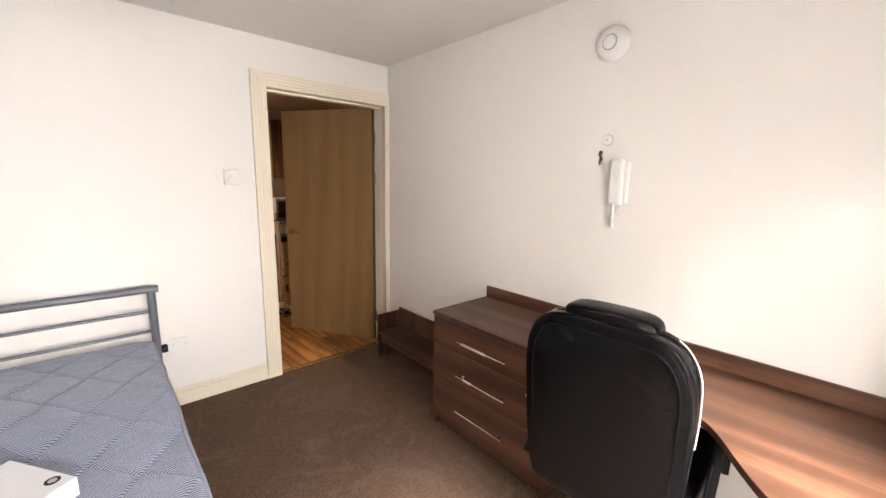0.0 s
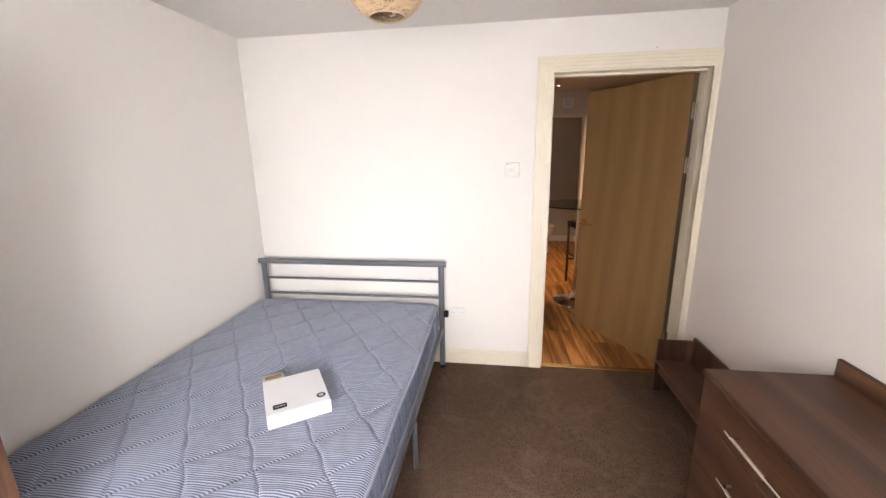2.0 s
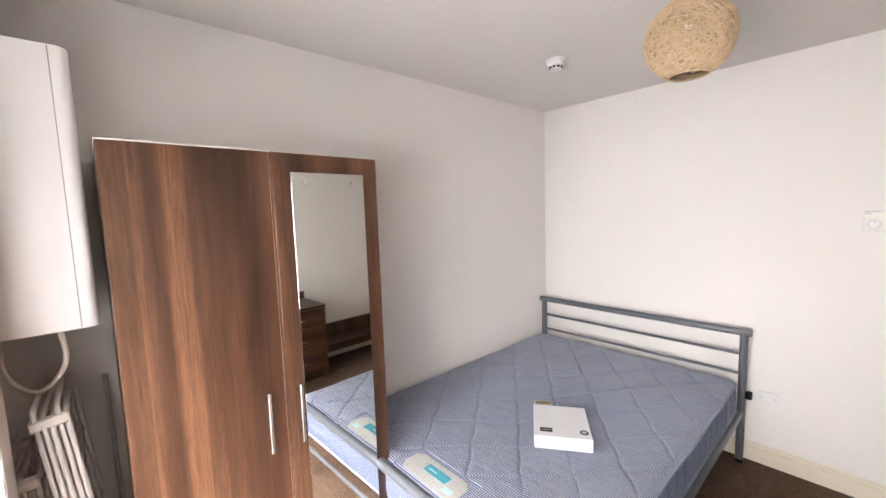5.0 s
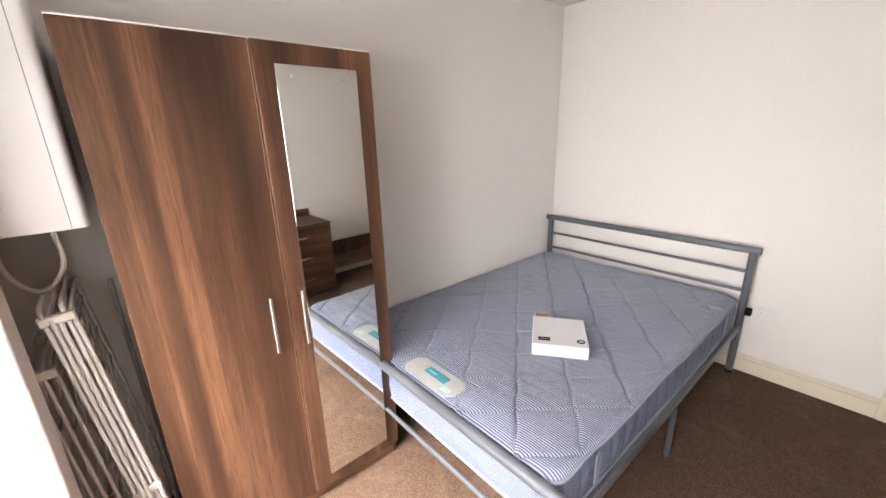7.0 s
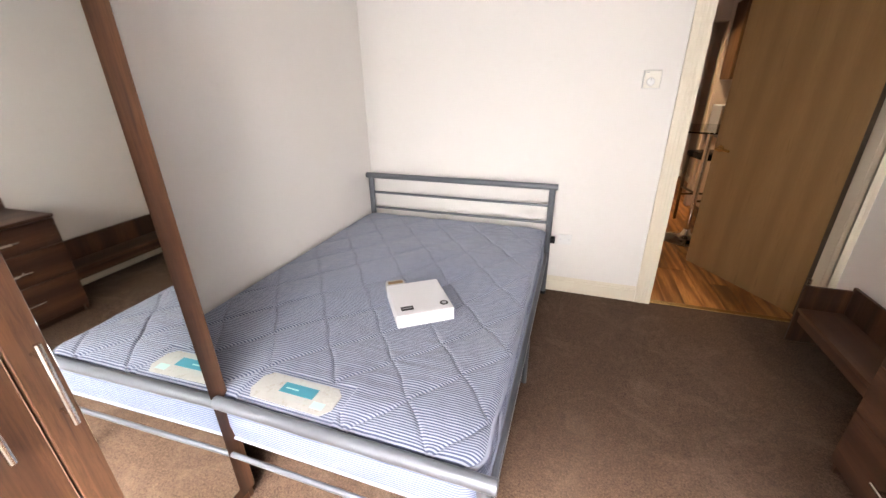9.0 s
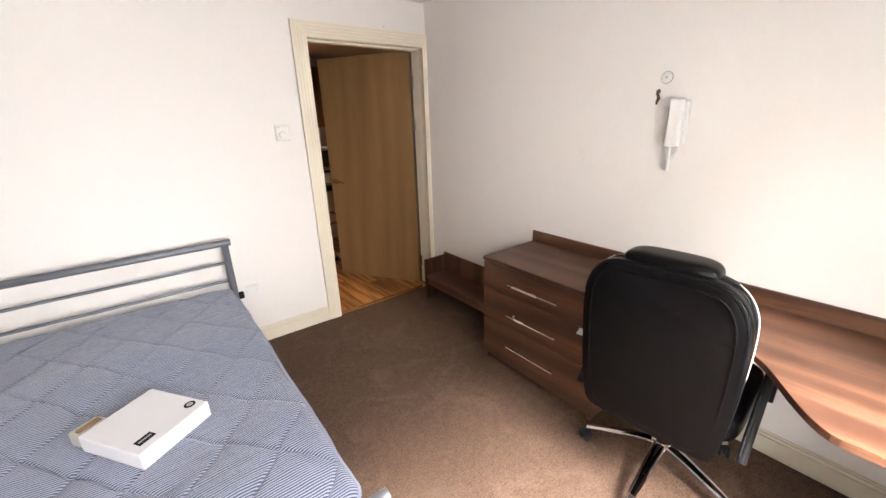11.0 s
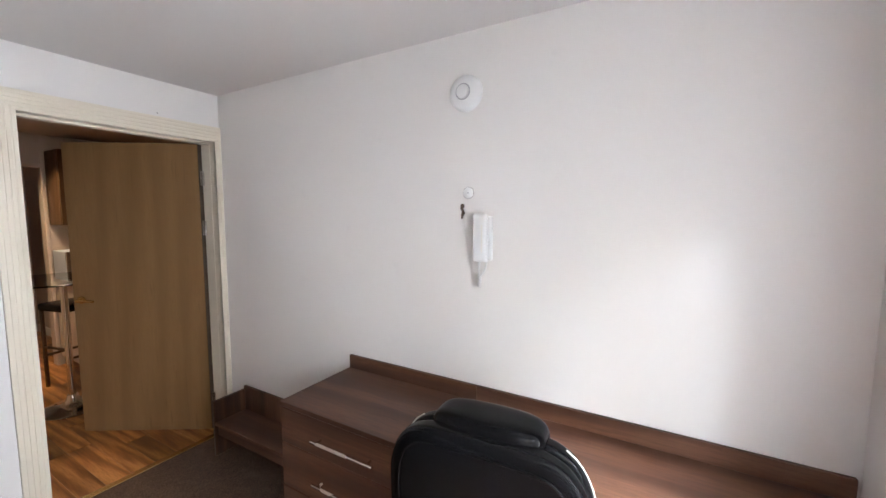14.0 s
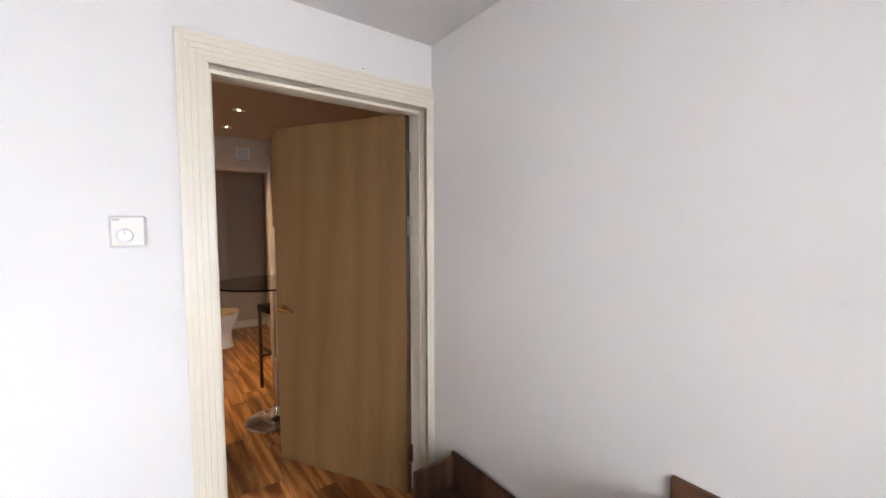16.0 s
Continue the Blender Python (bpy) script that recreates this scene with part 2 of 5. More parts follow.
BLACKP = plastic("black_plastic", (0.008, 0.008, 0.009), 0.5, gloss=0.15)
ENAMEL = plastic("white_enamel", (0.87, 0.86, 0.85), 0.3, 0.015)
CERAMIC = plastic("ceramic", (0.62, 0.60, 0.57), 0.12)
SASHGREY = plastic("sash_grey", (0.16, 0.19, 0.21), 0.4)
GREYP = plastic("grey_plastic", (0.35, 0.35, 0.36), 0.45)
CARDW = plastic("carton_white", (0.66, 0.66, 0.68), 0.55)


def carpet_material():
    m = Mat("brown_carpet", 0.95)
    fine = m.noise(330, 3, rough=0.7)
    tuft = m.noise(120, 4, rough=0.75)
    clump = m.noise(34, 5, rough=0.7, dist=0.4)
    patch = m.noise(2.2, 5, rough=0.65)
    blot = m.noise(9, 6, rough=0.75, dist=0.8)
    a = m.mix(m.ramp(tuft, [(0.40, (0,) * 3), (0.60, (1,) * 3)]), (0.022, 0.013, 0.008), (0.245, 0.155, 0.108))
    k = m.mix(m.ramp(clump, [(0.36, (0,) * 3), (0.64, (1,) * 3)]), (0.036, 0.021, 0.013), (0.158, 0.098, 0.067))
    b = m.mix(patch, (0.052, 0.031, 0.020), (0.128, 0.081, 0.056))
    c = m.mix(0.33, m.mix(0.42, a, k), b)
    c = m.mix(m.ramp(blot, [(0.60, (0, 0, 0)), (0.80, (0.45, 0.45, 0.45))]), c, (0.24, 0.165, 0.12))
    worn = m.noise(3.3, 6, rough=0.8, dist=1.2)
    c = m.mix(m.ramp(worn, [(0.50, (0, 0, 0)), (0.72, (0.5,) * 3)]), c, (0.23, 0.165, 0.125))
    c = m.mix(m.ramp(fine, [(0.36, (0.55,) * 3), (0.58, (0, 0, 0))]), c, (0.035, 0.020, 0.013))
    m.color(c)
    m.b.inputs["Specular IOR Level"].default_value = 0.1
    m.bump(clump, 0.4, 0.006)
    m.bump(fine, 0.7, 0.004)
    m.bump(tuft, 0.5, 0.006)
    return m.m


def ticking_material():
    """Striped mattress ticking, stripes across the bed."""
    m = Mat("striped_ticking", 0.8)
    co = m.coord((1, 1, 1))
    st = m.wave(33.0, co, 0.15, 2, 1.5, direction='Y')
    band = m.ramp(st, [(0.40, (0.040, 0.056, 0.122)), (0.62, (0.40, 0.435, 0.53))])
    patch = m.noise(3.0, 5, rough=0.6)
    col = m.mix(m.ramp(patch, [(0.35, (0.22,) * 3), (0.65, (0.0,) * 3)]), band, (0.15, 0.175, 0.26))
    weave = m.noise(700, 2)
    m.color(m.mix(m.math('MULTIPLY', weave, 0.2), col, (0.12, 0.13, 0.18)))
    m.b.inputs["Sheen Weight"].default_value = 0.2
    m.bump(weave, 0.25, 0.001)
    m.bump(m.noise(38, 4, rough=0.6), 0.35, 0.006)
    return m.m


def leather_material():
    m = Mat("black_leather", 0.46, 0, (0.003, 0.003, 0.0033))
    m.b.inputs["Specular IOR Level"].default_value = 0.10
    v = m.n.new("ShaderNodeTexVoronoi")
    v.inputs["Scale"].default_value = 210
    m.l.new(m.tc.outputs["Object"], v.inputs["Vector"])
    m.bump(v.outputs["Distance"], 0.18, 0.0012)
    m.bump(m.noise(7, 2), 0.10, 0.008)
    m.rough(m.noise(22, 4), 0.23, 0.27)
    return m.m


def glass_material(name, c=(0.95, 0.97, 0.96), rough=0.0):
    m = Mat(name, rough, 0, c)
    m.b.inputs["Transmission Weight"].default_value = 1.0
    m.b.inputs["IOR"].default_value = 1.45
    return m.m


def mirror_material():
    m = Mat("mirror_silver", 0.02, 1.0, (0.86, 0.88, 0.86))
    m.rough(m.noise(6, 5), 0.01, 0.035)
    return m.m


def glow(name, c, strength):
    m = Mat(name, 0.4, 0, c)
    m.b.inputs["Emission Color"].default_value = (*c, 1)
    m.b.inputs["Emission Strength"].default_value = strength
    return m.m


GROUND = painted("grey_paving", (0.22, 0.23, 0.25), 0.8, 0.3, 0.3)
CARPET, TICKING, LEATHER = carpet_material(), ticking_material(), leather_material()
WINGLASS, TABGLASS, MIRROR = glass_material("window_glass"), glass_material("smoked_glass", (0.45, 0.5, 0.48)), mirror_material()
GAPSHADE = plastic("hinge_gap_shade", (0.045, 0.026, 0.014), 0.4)
SPOTGLOW = glow("lamp_glow", (1.0, 0.78, 0.48), 10.0)

# ---- the rooms ----
XL, XR, YD, YW, H = -1.175, 1.905, 2.75, -0.46, 2.35
WT = 0.17                      # thickness of the door wall
OX0, OX1, OH = 0.945, 1.862, 2.038   # door opening
WX0, WX1, WZ0, WZ1, WREV = -0.62, 1.235, 0.42, 2.10, 0.16   # window opening
BLIND_Z = 1.78                # foot of the unseen blind strip that cuts the high daylight

PIER = -0.30                  # front of the boxed return between window and boiler niche

solid("floor", boxes((XL - 0.1, XR + 0.1, YW - 0.3, YD + 0.03, -0.1, 0.0), bev=0), CARPET, "worn brown short-pile carpet over the whole bedroom", "floor", "structure")
solid("ceiling", boxes((XL - 0.1, XR + 0.1, YW - 0.3, YD + 0.05, H, H + 0.1), bev=0), CEIL, "plain matt off-white bedroom ceiling", "ceiling", "structure")
solid("wall_west", boxes((XL - 0.12, XL, YW - 0.3, YD + WT, 0, H), bev=0), WALL, "white painted plaster wall beside the bed", "wall", "structure")
solid("wall_east", boxes((XR, XR + 0.12, YW - 0.3, YD + WT, 0, H), bev=0), WALL, "white painted plaster wall behind the desk", "wall", "structure")
solid("wall_north", boxes((XL, OX0 - 0.035, YD, YD + WT, 0, H), (OX0 - 0.035, OX1 + 0.035, YD, YD + WT, OH + 0.035, H), (OX1 + 0.035, XR, YD, YD + WT, 0, H), bev=0),
      WALL, "white painted wall with the doorway to the hall", "wall", "structure")
solid("wall_south", boxes((XL, WX0 - 0.115, YW - 0.3, YW, 0, H), (WX0 - 0.115, WX0, YW - 0.3, PIER, 0, H), (WX1, XR, YW - 0.3, YW, 0, H), (WX0, WX1, YW - 0.3, YW, 0, WZ0), (WX0, WX1, YW - 0.3, YW, WZ1, H), bev=0.004),
      WALL, "white painted window wall with deep reveals", "wall", "structure")


def skirting(name, x0, x1, y0, y1, nx, ny):
    """A board of two steps; (nx, ny) points into the room."""
    bm = bmesh.new()
    for d, z0, z1 in ((0.016, 0.0, 0.088), (0.010, 0.088, 0.104), (0.006, 0.104, 0.115)):
        a = (x0, x1, min(y0, y0 + ny * d), max(y0, y0 + ny * d)) if ny else (min(x0, x0 + nx * d), max(x0, x0 + nx * d), y0, y1)
        box(bm, *a, z0, z1, bev=0.0015)
    return solid(name, bm, TRIM, "cream gloss-painted skirting board along the wall", "skirting", "structure")


skirting("baseboard_north", XL + 0.02, OX0 - 0.10, YD, YD, 0, -1)
skirting("baseboard_west", XL, XL, YW + 0.005, YD - 0.02, 1, 0)
skirting("baseboard_east", XR, XR, YW + 0.005, YD - 0.02, -1, 0)
skirting("baseboard_south", WX0 + 0.002, XR - 0.02, YW, YW, 0, 1)


def architrave():
    t = thing("door_trim", pose(0, YD, 0), "cream painted grooved architrave and lining round the doorway", "door frame", "", "structure")
    w = 0.098

    def strip(k0, k1, d):
        return k0 * w, k1 * w, d
    prof = [strip(0, .195, .0195), strip(.198, .395, .0205), strip(.398, .60, .0205), strip(.603, .81, .0200), strip(.813, 1.0, .0192)]
    bm = bmesh.new()
    for a, b, d in prof:
        box(bm, OX0 - b, OX0 - a, -d, 0, 0, OH + a + 0.0, bev=0.003)
    box(bm, OX0 - w, OX0, -0.0185, 0, 0, OH)
    part("left_board", bm, TRIM, t, "grooved upright board")
    bm = bmesh.new()
    for a, b, d in prof:
        x1 = min(OX1 + b, XR - 0.001)
        if OX1 + a < XR - 0.006:
            box(bm, OX1 + a, x1, -d, 0, 0, OH + a, bev=0.002)
    box(bm, OX1, XR - 0.001, -0.0185, 0, 0, OH)
    part("right_board", bm, TRIM, t, "narrow grooved upright board")
    bm = bmesh.new()
    for a, b, d in prof:
        box(bm, OX0 - b, min(OX1 + b, XR - 0.001), -d - 0.0006, 0, OH + a, OH + b, bev=0.003)
    box(bm, OX0 - w, XR - 0.001, -0.0185, 0, OH, OH + w)
    part("head_board", bm, TRIM, t, "grooved board over the opening")
    lin = bmesh.new()
    box(lin, OX0 - 0.034, OX0, 0.001, WT + 0.01, 0, OH, bev=0.002)
    box(lin, OX1, OX1 + 0.034, 0.001, WT + 0.01, 0, OH, bev=0.002)
    box(lin, OX0 - 0.034, OX1 + 0.034, 0.001, WT + 0.01, OH, OH + 0.034, bev=0.002)
    box(lin, OX0, OX0 + 0.014, 0.045, 0.10, 0, OH - 0.014, bev=0.002)
    box(lin, OX1 - 0.003, OX1, 0.045, 0.10, 0, OH - 0.014, bev=0.001)
    box(lin, OX0, OX1, 0.045, 0.10, OH - 0.014, OH, bev=0.002)
    part("lining", lin, TRIM, t, "cream lining with door stops")
    part("threshold_strip", boxes((OX0, OX1, 0.0, 0.045, 0.0, 0.006), bev=0.002), BRASS, t, "metal strip between carpet and boards")


architrave()


def hall_door():
    hx, hy = 1.815, 2.860
    ang = math.degrees(math.atan2(0.8464, -0.5325))
    t = thing("door_1", pose(hx, hy, 0, 0, 0, ang), "oak veneer flush door standing half open into the hall", "door", "", "structure")
    L, T, Z0, Z1 = 0.890, 0.044, 0.008, 2.033
    part("leaf", boxes((0.0, L, -T, 0, Z0, Z1), bev=0.002), OAK, t)
    # dark strip added for the shade in the gap between leaf and lining
    part("gap_shade_strip", boxes((-0.0030, -0.0005, -T + 0.001, -0.001, Z0, Z1), bev=0), GAPSHADE, t, "dark strip standing in for the shade in the hinge gap")
    # side towards the bedroom is +y in the leaf's frame
    for s, y in ((1, 0.0), (-1, -T)):
        bm = bmesh.new()
        lathe(bm, [(0.0, 0), (0.026, 0), (0.026, 0.006), (0.022, 0.009), (0.010, 0.010), (0.010, 0.045), (0.0, 0.047)] if s > 0 else
              [(0.0, 0), (0.026, 0), (0.026, -0.006), (0.022, -0.009), (0.010, -0.010), (0.010, -0.045), (0.0, -0.047)], 20, L - 0.055, y, 0.96, 'y')
        tube(bm, rounded([(L - 0.055, y + s * 0.042, 0.96), (L - 0.10, y + s * 0.046, 0.962), (L - 0.165, y + s * 0.042, 0.956)], 0.03), [0.0095] * 6 + [0.0085] * 2, 10)
        part("door_handle", bm, BRASS, t, "polished brass lever handle", True)
    for z in (0.22, 1.46, 1.80):
        bm = bmesh.new()
        for k in range(5):
            lathe(bm, [(0.0, 0), (0.0065, 0.001), (0.0072, 0.003), (0.0072, 0.0165), (0.0065, 0.0185), (0.0, 0.0195)], 12, -0.0105, -T + 0.008, z - 0.05 + k * 0.02)
        box(bm, -0.0045, -0.0032, -T + 0.004, -0.010, z - 0.05, z + 0.05)
        part("hinge", bm, STEEL, t, "bright steel butt hinge")
    part("latch_plate", boxes((L, L + 0.0015, -0.032, -0.012, 0.88, 1.04), bev=0), CHROME, t, "steel latch plate")


hall_door()


# ---- outside ----
solid("ground", boxes((-400, 400, -800, -0.9, -7.1, -7.0), bev=0), GROUND, "grey paved ground far below the window", "ground", "structure")

# ---- window ----
def window():
    t = thing("window_1", pose(0, YW - WREV, 0), "grey-blue framed window set in a deep white reveal", "window", "", "structure")
    f, d = 0.065, 0.07
    bm = boxes((WX0, WX1, -d, 0, WZ0, WZ0 + f), (WX0, WX1, -d, 0, WZ1 - f, WZ1), (WX0, WX0 + f, -d, 0, WZ0 + f, WZ1 - f), (WX1 - f, WX1, -d, 0, WZ0 + f, WZ1 - f), bev=0.006)
    part("window_frame", bm, SASHGREY, t, "grey-blue outer frame")
    for x0, x1 in ((WX0, WX0 + 0.03), (WX1 - 0.03, WX1)):
        part("frame_bead", boxes((x0, x1, 0.001, 0.022, WZ0 + 0.03, WZ1 - 0.12), bev=0.006), WHITEP, t, "white cover bead along the reveal")
    xs = [WX0 + f, WX0 + 0.58, WX0 + 1.18, WX1 - f]
    for i, x in enumerate(xs[1:-1]):
        part("mullion", boxes((x - 0.035, x + 0.035, -d, -0.002, WZ0 + f, WZ1 - f), bev=0.006), SASHGREY, t)
    part("transom", boxes((WX0 + f, WX1 - f, -d + 0.002, -0.004, 0.86, 0.92), bev=0.006), SASHGREY, t)
    for a, b in zip(xs, xs[1:]):
        for z0, z1 in ((WZ0 + f, 0.86), (0.92, WZ1 - f)):
            x0, x1 = a + (0.0 if a == xs[0] else 0.035), b - (0.0 if b == xs[-1] else 0.035)
            sash = boxes((x0 + 0.002, x1 - 0.002, -0.058, -0.012, z0 + 0.002, z0 + 0.05), (x0 + 0.002, x1 - 0.002, -0.058, -0.012, z1 - 0.05, z1 - 0.002),
                         (x0 + 0.002, x0 + 0.05, -0.058, -0.012, z0 + 0.05, z1 - 0.05), (x1 - 0.05, x1 - 0.002, -0.058, -0.012, z0 + 0.05, z1 - 0.05), bev=0.004)
            part("sash", sash, SASHGREY, t, "grey-blue metal sash")
            g = part("pane", boxes((a + 0.036, b - 0.036, -0.045, -0.039, z0, z1), bev=0), WINGLASS, t, "clear glass pane")
            g.visible_shadow = False
    part("window_sill", boxes((WX0, WX1, 0.0, WREV + 0.05, WZ0, WZ0 + 0.028), bev=0.008), WHITEP, t, "white window board")


window()


def blind():
    t = thing("roller_blind", pose(WX1 - 0.05, YW - 0.128, WZ1 - 0.05), "white roller blind with an unseen lowered strip added to cut the daylight", "blind")
    part("roll", lathe(bmesh.new(), [(0.022, -1.72), (0.026, -1.72), (0.026, -0.01), (0.022, -0.01)], 20, axis='x'), WHITEP, t, "rolled white fabric", True)
    # unseen fabric and bar, added to shape the daylight on wall and floor
    part("fabric", boxes((-1.70, -0.02, 0.0245, 0.0260, BLIND_Z - WZ1 + 0.05, 0.0), bev=0), WHITEP, t, "unseen lowered blind fabric added to cut the high daylight")
    part("bottom_bar", boxes((-1.70, -0.02, 0.019, 0.0315, BLIND_Z - WZ1 + 0.026, BLIND_Z - WZ1 + 0.049), bev=0.004), WHITEP, t, "white bottom bar of the added blind strip")
    part("bracket", boxes((-0.01, 0.045, -0.035, 0.035, -0.04, 0.045), bev=0.004), WHITEP, t)
    bm = bmesh.new()
    for k in range(95):
        for y in (-0.018, 0.018):
            lathe(bm, [(0.0006, -0.0035), (0.0036, 0), (0.0006, 0.0035)], 6, 0.03, y, -0.03 - k * 0.0125)
    tube(bm, [(0.03, -0.018, -0.02), (0.03, -0.018, -1.22), (0.03, 0.018, -1.22), (0.03, 0.018, -0.02)], 0.0008, 5)
    part("bead_chain", bm, SASHGREY, t, "grey beaded pull chain")


blind()


# ---- wardrobe ----
def bar_handle(bm, a, b, out, r=0.006):
    """A bar between a and b on two short posts towards -out."""
    a, b, out = Vector(a), Vector(b), Vector(out)
    tube(bm, [a + out, b + out], r, 12)
    d = (b - a).normalized()
    for p in (a + d * 0.03, b - d * 0.03):
        tube(bm, [p, p + out], r * 0.8, 8)
    return bm


def wardrobe():
    y0, y1, ym, h, dep = -0.078, 0.764, 0.352, 1.78, 0.50
    t = thing("wardrobe", pose(XL + 0.01, 0, 0), "walnut-effect two-door wardrobe with a tall mirror", "wardrobe")
    c = bmesh.new()
    box(c, 0, dep - 0.02, y0, y0 + 0.018, 0, h, bev=0.001)
    box(c, 0, dep - 0.02, y1 - 0.018, y1, 0, h, bev=0.001)
    box(c, 0, dep - 0.02, y0 + 0.018, y1 - 0.018, h - 0.018, h, bev=0.001)
    box(c, 0, dep - 0.02, y0 + 0.018, y1 - 0.018, 0.075, 0.093, bev=0.001)
    box(c, 0.002, 0.008, y0 + 0.018, y1 - 0.018, 0.093, h - 0.018, bev=0)
    part("carcass", c, WALNUT, t)
    part("plinth", boxes((dep - 0.05, dep - 0.022, y0 + 0.018, y1 - 0.018, 0, 0.075)), WALNUT_H, t)
    part("top_edge", boxes((0, dep - 0.001, y0 - 0.001, y1 + 0.001, h + 0.0005, h + 0.004), bev=0.001), OLDWHITE, t, "pale worn edging strip")
    for s, a, b in ((1, y0, ym - 0.002), (-1, ym + 0.002, y1)):
        dr = part("door", boxes((dep - 0.019, dep, a, b, 0.062, h - 0.001), bev=0.002), WALNUT, t)
        if s < 0:                      # the mirror door does not shut quite flush
            dr.matrix_local = pose(dep - 0.019, b, 0, 0, 0, 1.2) @ pose(0.019 - dep, -b, 0)
        hy = ym - 0.066 if s > 0 else ym + 0.038
        part("handle", bar_handle(bmesh.new(), (dep, hy, 0.770), (dep, hy, 0.980), (0.032, 0, 0), 0.0068), STEEL, dr, "brushed steel bar handle", True)
        if s < 0:
            part("mirror", boxes((dep + 0.001, dep + 0.004, 0.415, 0.700, 0.115, 1.715), bev=0.0004), MIRROR, dr, "tall frameless mirror")
            for z in (1.682,):
                for y in (0.463, 0.648):
                    part("mirror_clip", boxes((dep + 0.0035, dep + 0.008, y - 0.005, y + 0.005, z - 0.005, z + 0.005), bev=0.002), GREYP, dr, "small grey plastic clip")
    # tan strip paints in the highlight along the left door's edge
    part("edge_strip", boxes((dep - 0.012, dep + 0.0006, ym - 0.0035, ym - 0.0022, 0.065, h - 0.003), bev=0), EDGEHIGHLIGHT, t, "pale strip standing in for the highlight on the door edge")


wardrobe()

# ---- bed ----
BX0, BX1, BY0, BY1 = -1.150, 0.215, 0.715, 2.675


def bed():
    t = thing("bed_frame", pose(0, 0, 0), "grey painted tubular metal double bed frame", "bed")
    x0, x1 = BX0 + 0.012, BX1 + 0.003
    for y, zt, rails, leg in ((BY1, 0.80, (0.67, 0.549), 0.021), (BY0, 0.512, (0.275,), 0.019)):
        nm = "headboard" if y == BY1 else "footboard"
        bm = tube(bmesh.new(), [(x0 - 0.035, y, zt), (x1 + 0.035, y, zt)], 0.021, 18)
        part("top_rail", bm, FRAMEPAINT, t, "thick round top rail of the " + nm, True)
        for z in rails:
            part("cross_rail", tube(bmesh.new(), [(x0, y, z), (x1, y, z)], 0.0095, 12), FRAMEPAINT, t, "", True)
        for x in (x0, x1):
            part("leg", tube(bmesh.new(), [(x, y, 0.012), (x, y, zt)], leg, 16), FRAMEPAINT, t, "", True)
            part("foot_cap", lathe(bmesh.new(), [(leg + 0.002, 0), (leg + 0.003, 0.004), (leg + 0.002, 0.02), (leg, 0.022)], 16, x, y, 0), BLACKP, t, "black plastic foot cap", True)
    for x in (x0, x1):
        part("side_rail", boxes((x - 0.012, x + 0.012, BY0 + 0.015, BY1 - 0.015, 0.285, 0.33), bev=0.006), FRAMEPAINT, t)
        part("middle_leg", tube(bmesh.new(), [(x, 1.69, 0.0), (x, 1.69, 0.27)], 0.013, 12), FRAMEPAINT, t, "", True)
        for y, s in ((BY0, 1), (BY1, -1)):
            part("bracket", boxes((x - 0.016, x + 0.016, y + s * 0.018 - 0.012, y + s * 0.018 + 0.012, 0.25, 0.325), bev=0.003), FRAMEPAINT, t)
    # corner lock that shows beside the headboard
    lk = boxes((x1 + 0.018, x1 + 0.05, BY1 - 0.02, BY1 + 0.012, 0.405, 0.45), bev=0.005)
    tube(lk, [(x1 + 0.034, BY1 - 0.03, 0.43), (x1 + 0.034, BY1 + 0.02, 0.43)], 0.012, 10)
    part("corner_lock", lk, BLACKP, t, "black corner fitting")
    for k in range(11):
        y = BY0 + 0.12 + k * 0.17
        part("slat", boxes((x0 + 0.014, x1 - 0.014, y, y + 0.06, 0.285, 0.30), bev=0.002), OAK, t)


bed()

MX0, MX1, MY0, MY1, MZ0, MZ1 = -1.155, 0.200, 0.745, 2.655, 0.312, 0.512


def quilt_line(x, y):
    """Depth of the stitched ogee quilting at a place on the mattress."""
    u = (x - MX0) / 0.27
    v = (y - MY0) / 0.34
    w = 0.018 * math.sin(4 * math.pi * v + 0.6) + 0.016 * noise.noise((x * 4, y * 4, 4.0))
    d1 = abs((u + v + w) % 1.0 - 0.5)
    d2 = abs((u - v + w) % 1.0 - 0.5)
    return min(d1, d2) * 0.21


def box_dip(x, y):
    """The hollow in which the carton lies."""
    return 0.040 * math.exp(-(((x + 0.274) / 0.42) ** 2 + ((y - 1.492) / 0.42) ** 2) ** 2)


def edge_wave(y):
    """How far the long free edge of the mattress bulges out at y."""
    return 0.006 * math.sin(math.pi * min(max((y - MY0) / (MY1 - MY0), 0.0), 1.0)) + 0.008 * noise.noise((0.0, y * 2.3, 3.0)) + 0.005 * noise.noise((0.0, y * 7.0, 5.0))


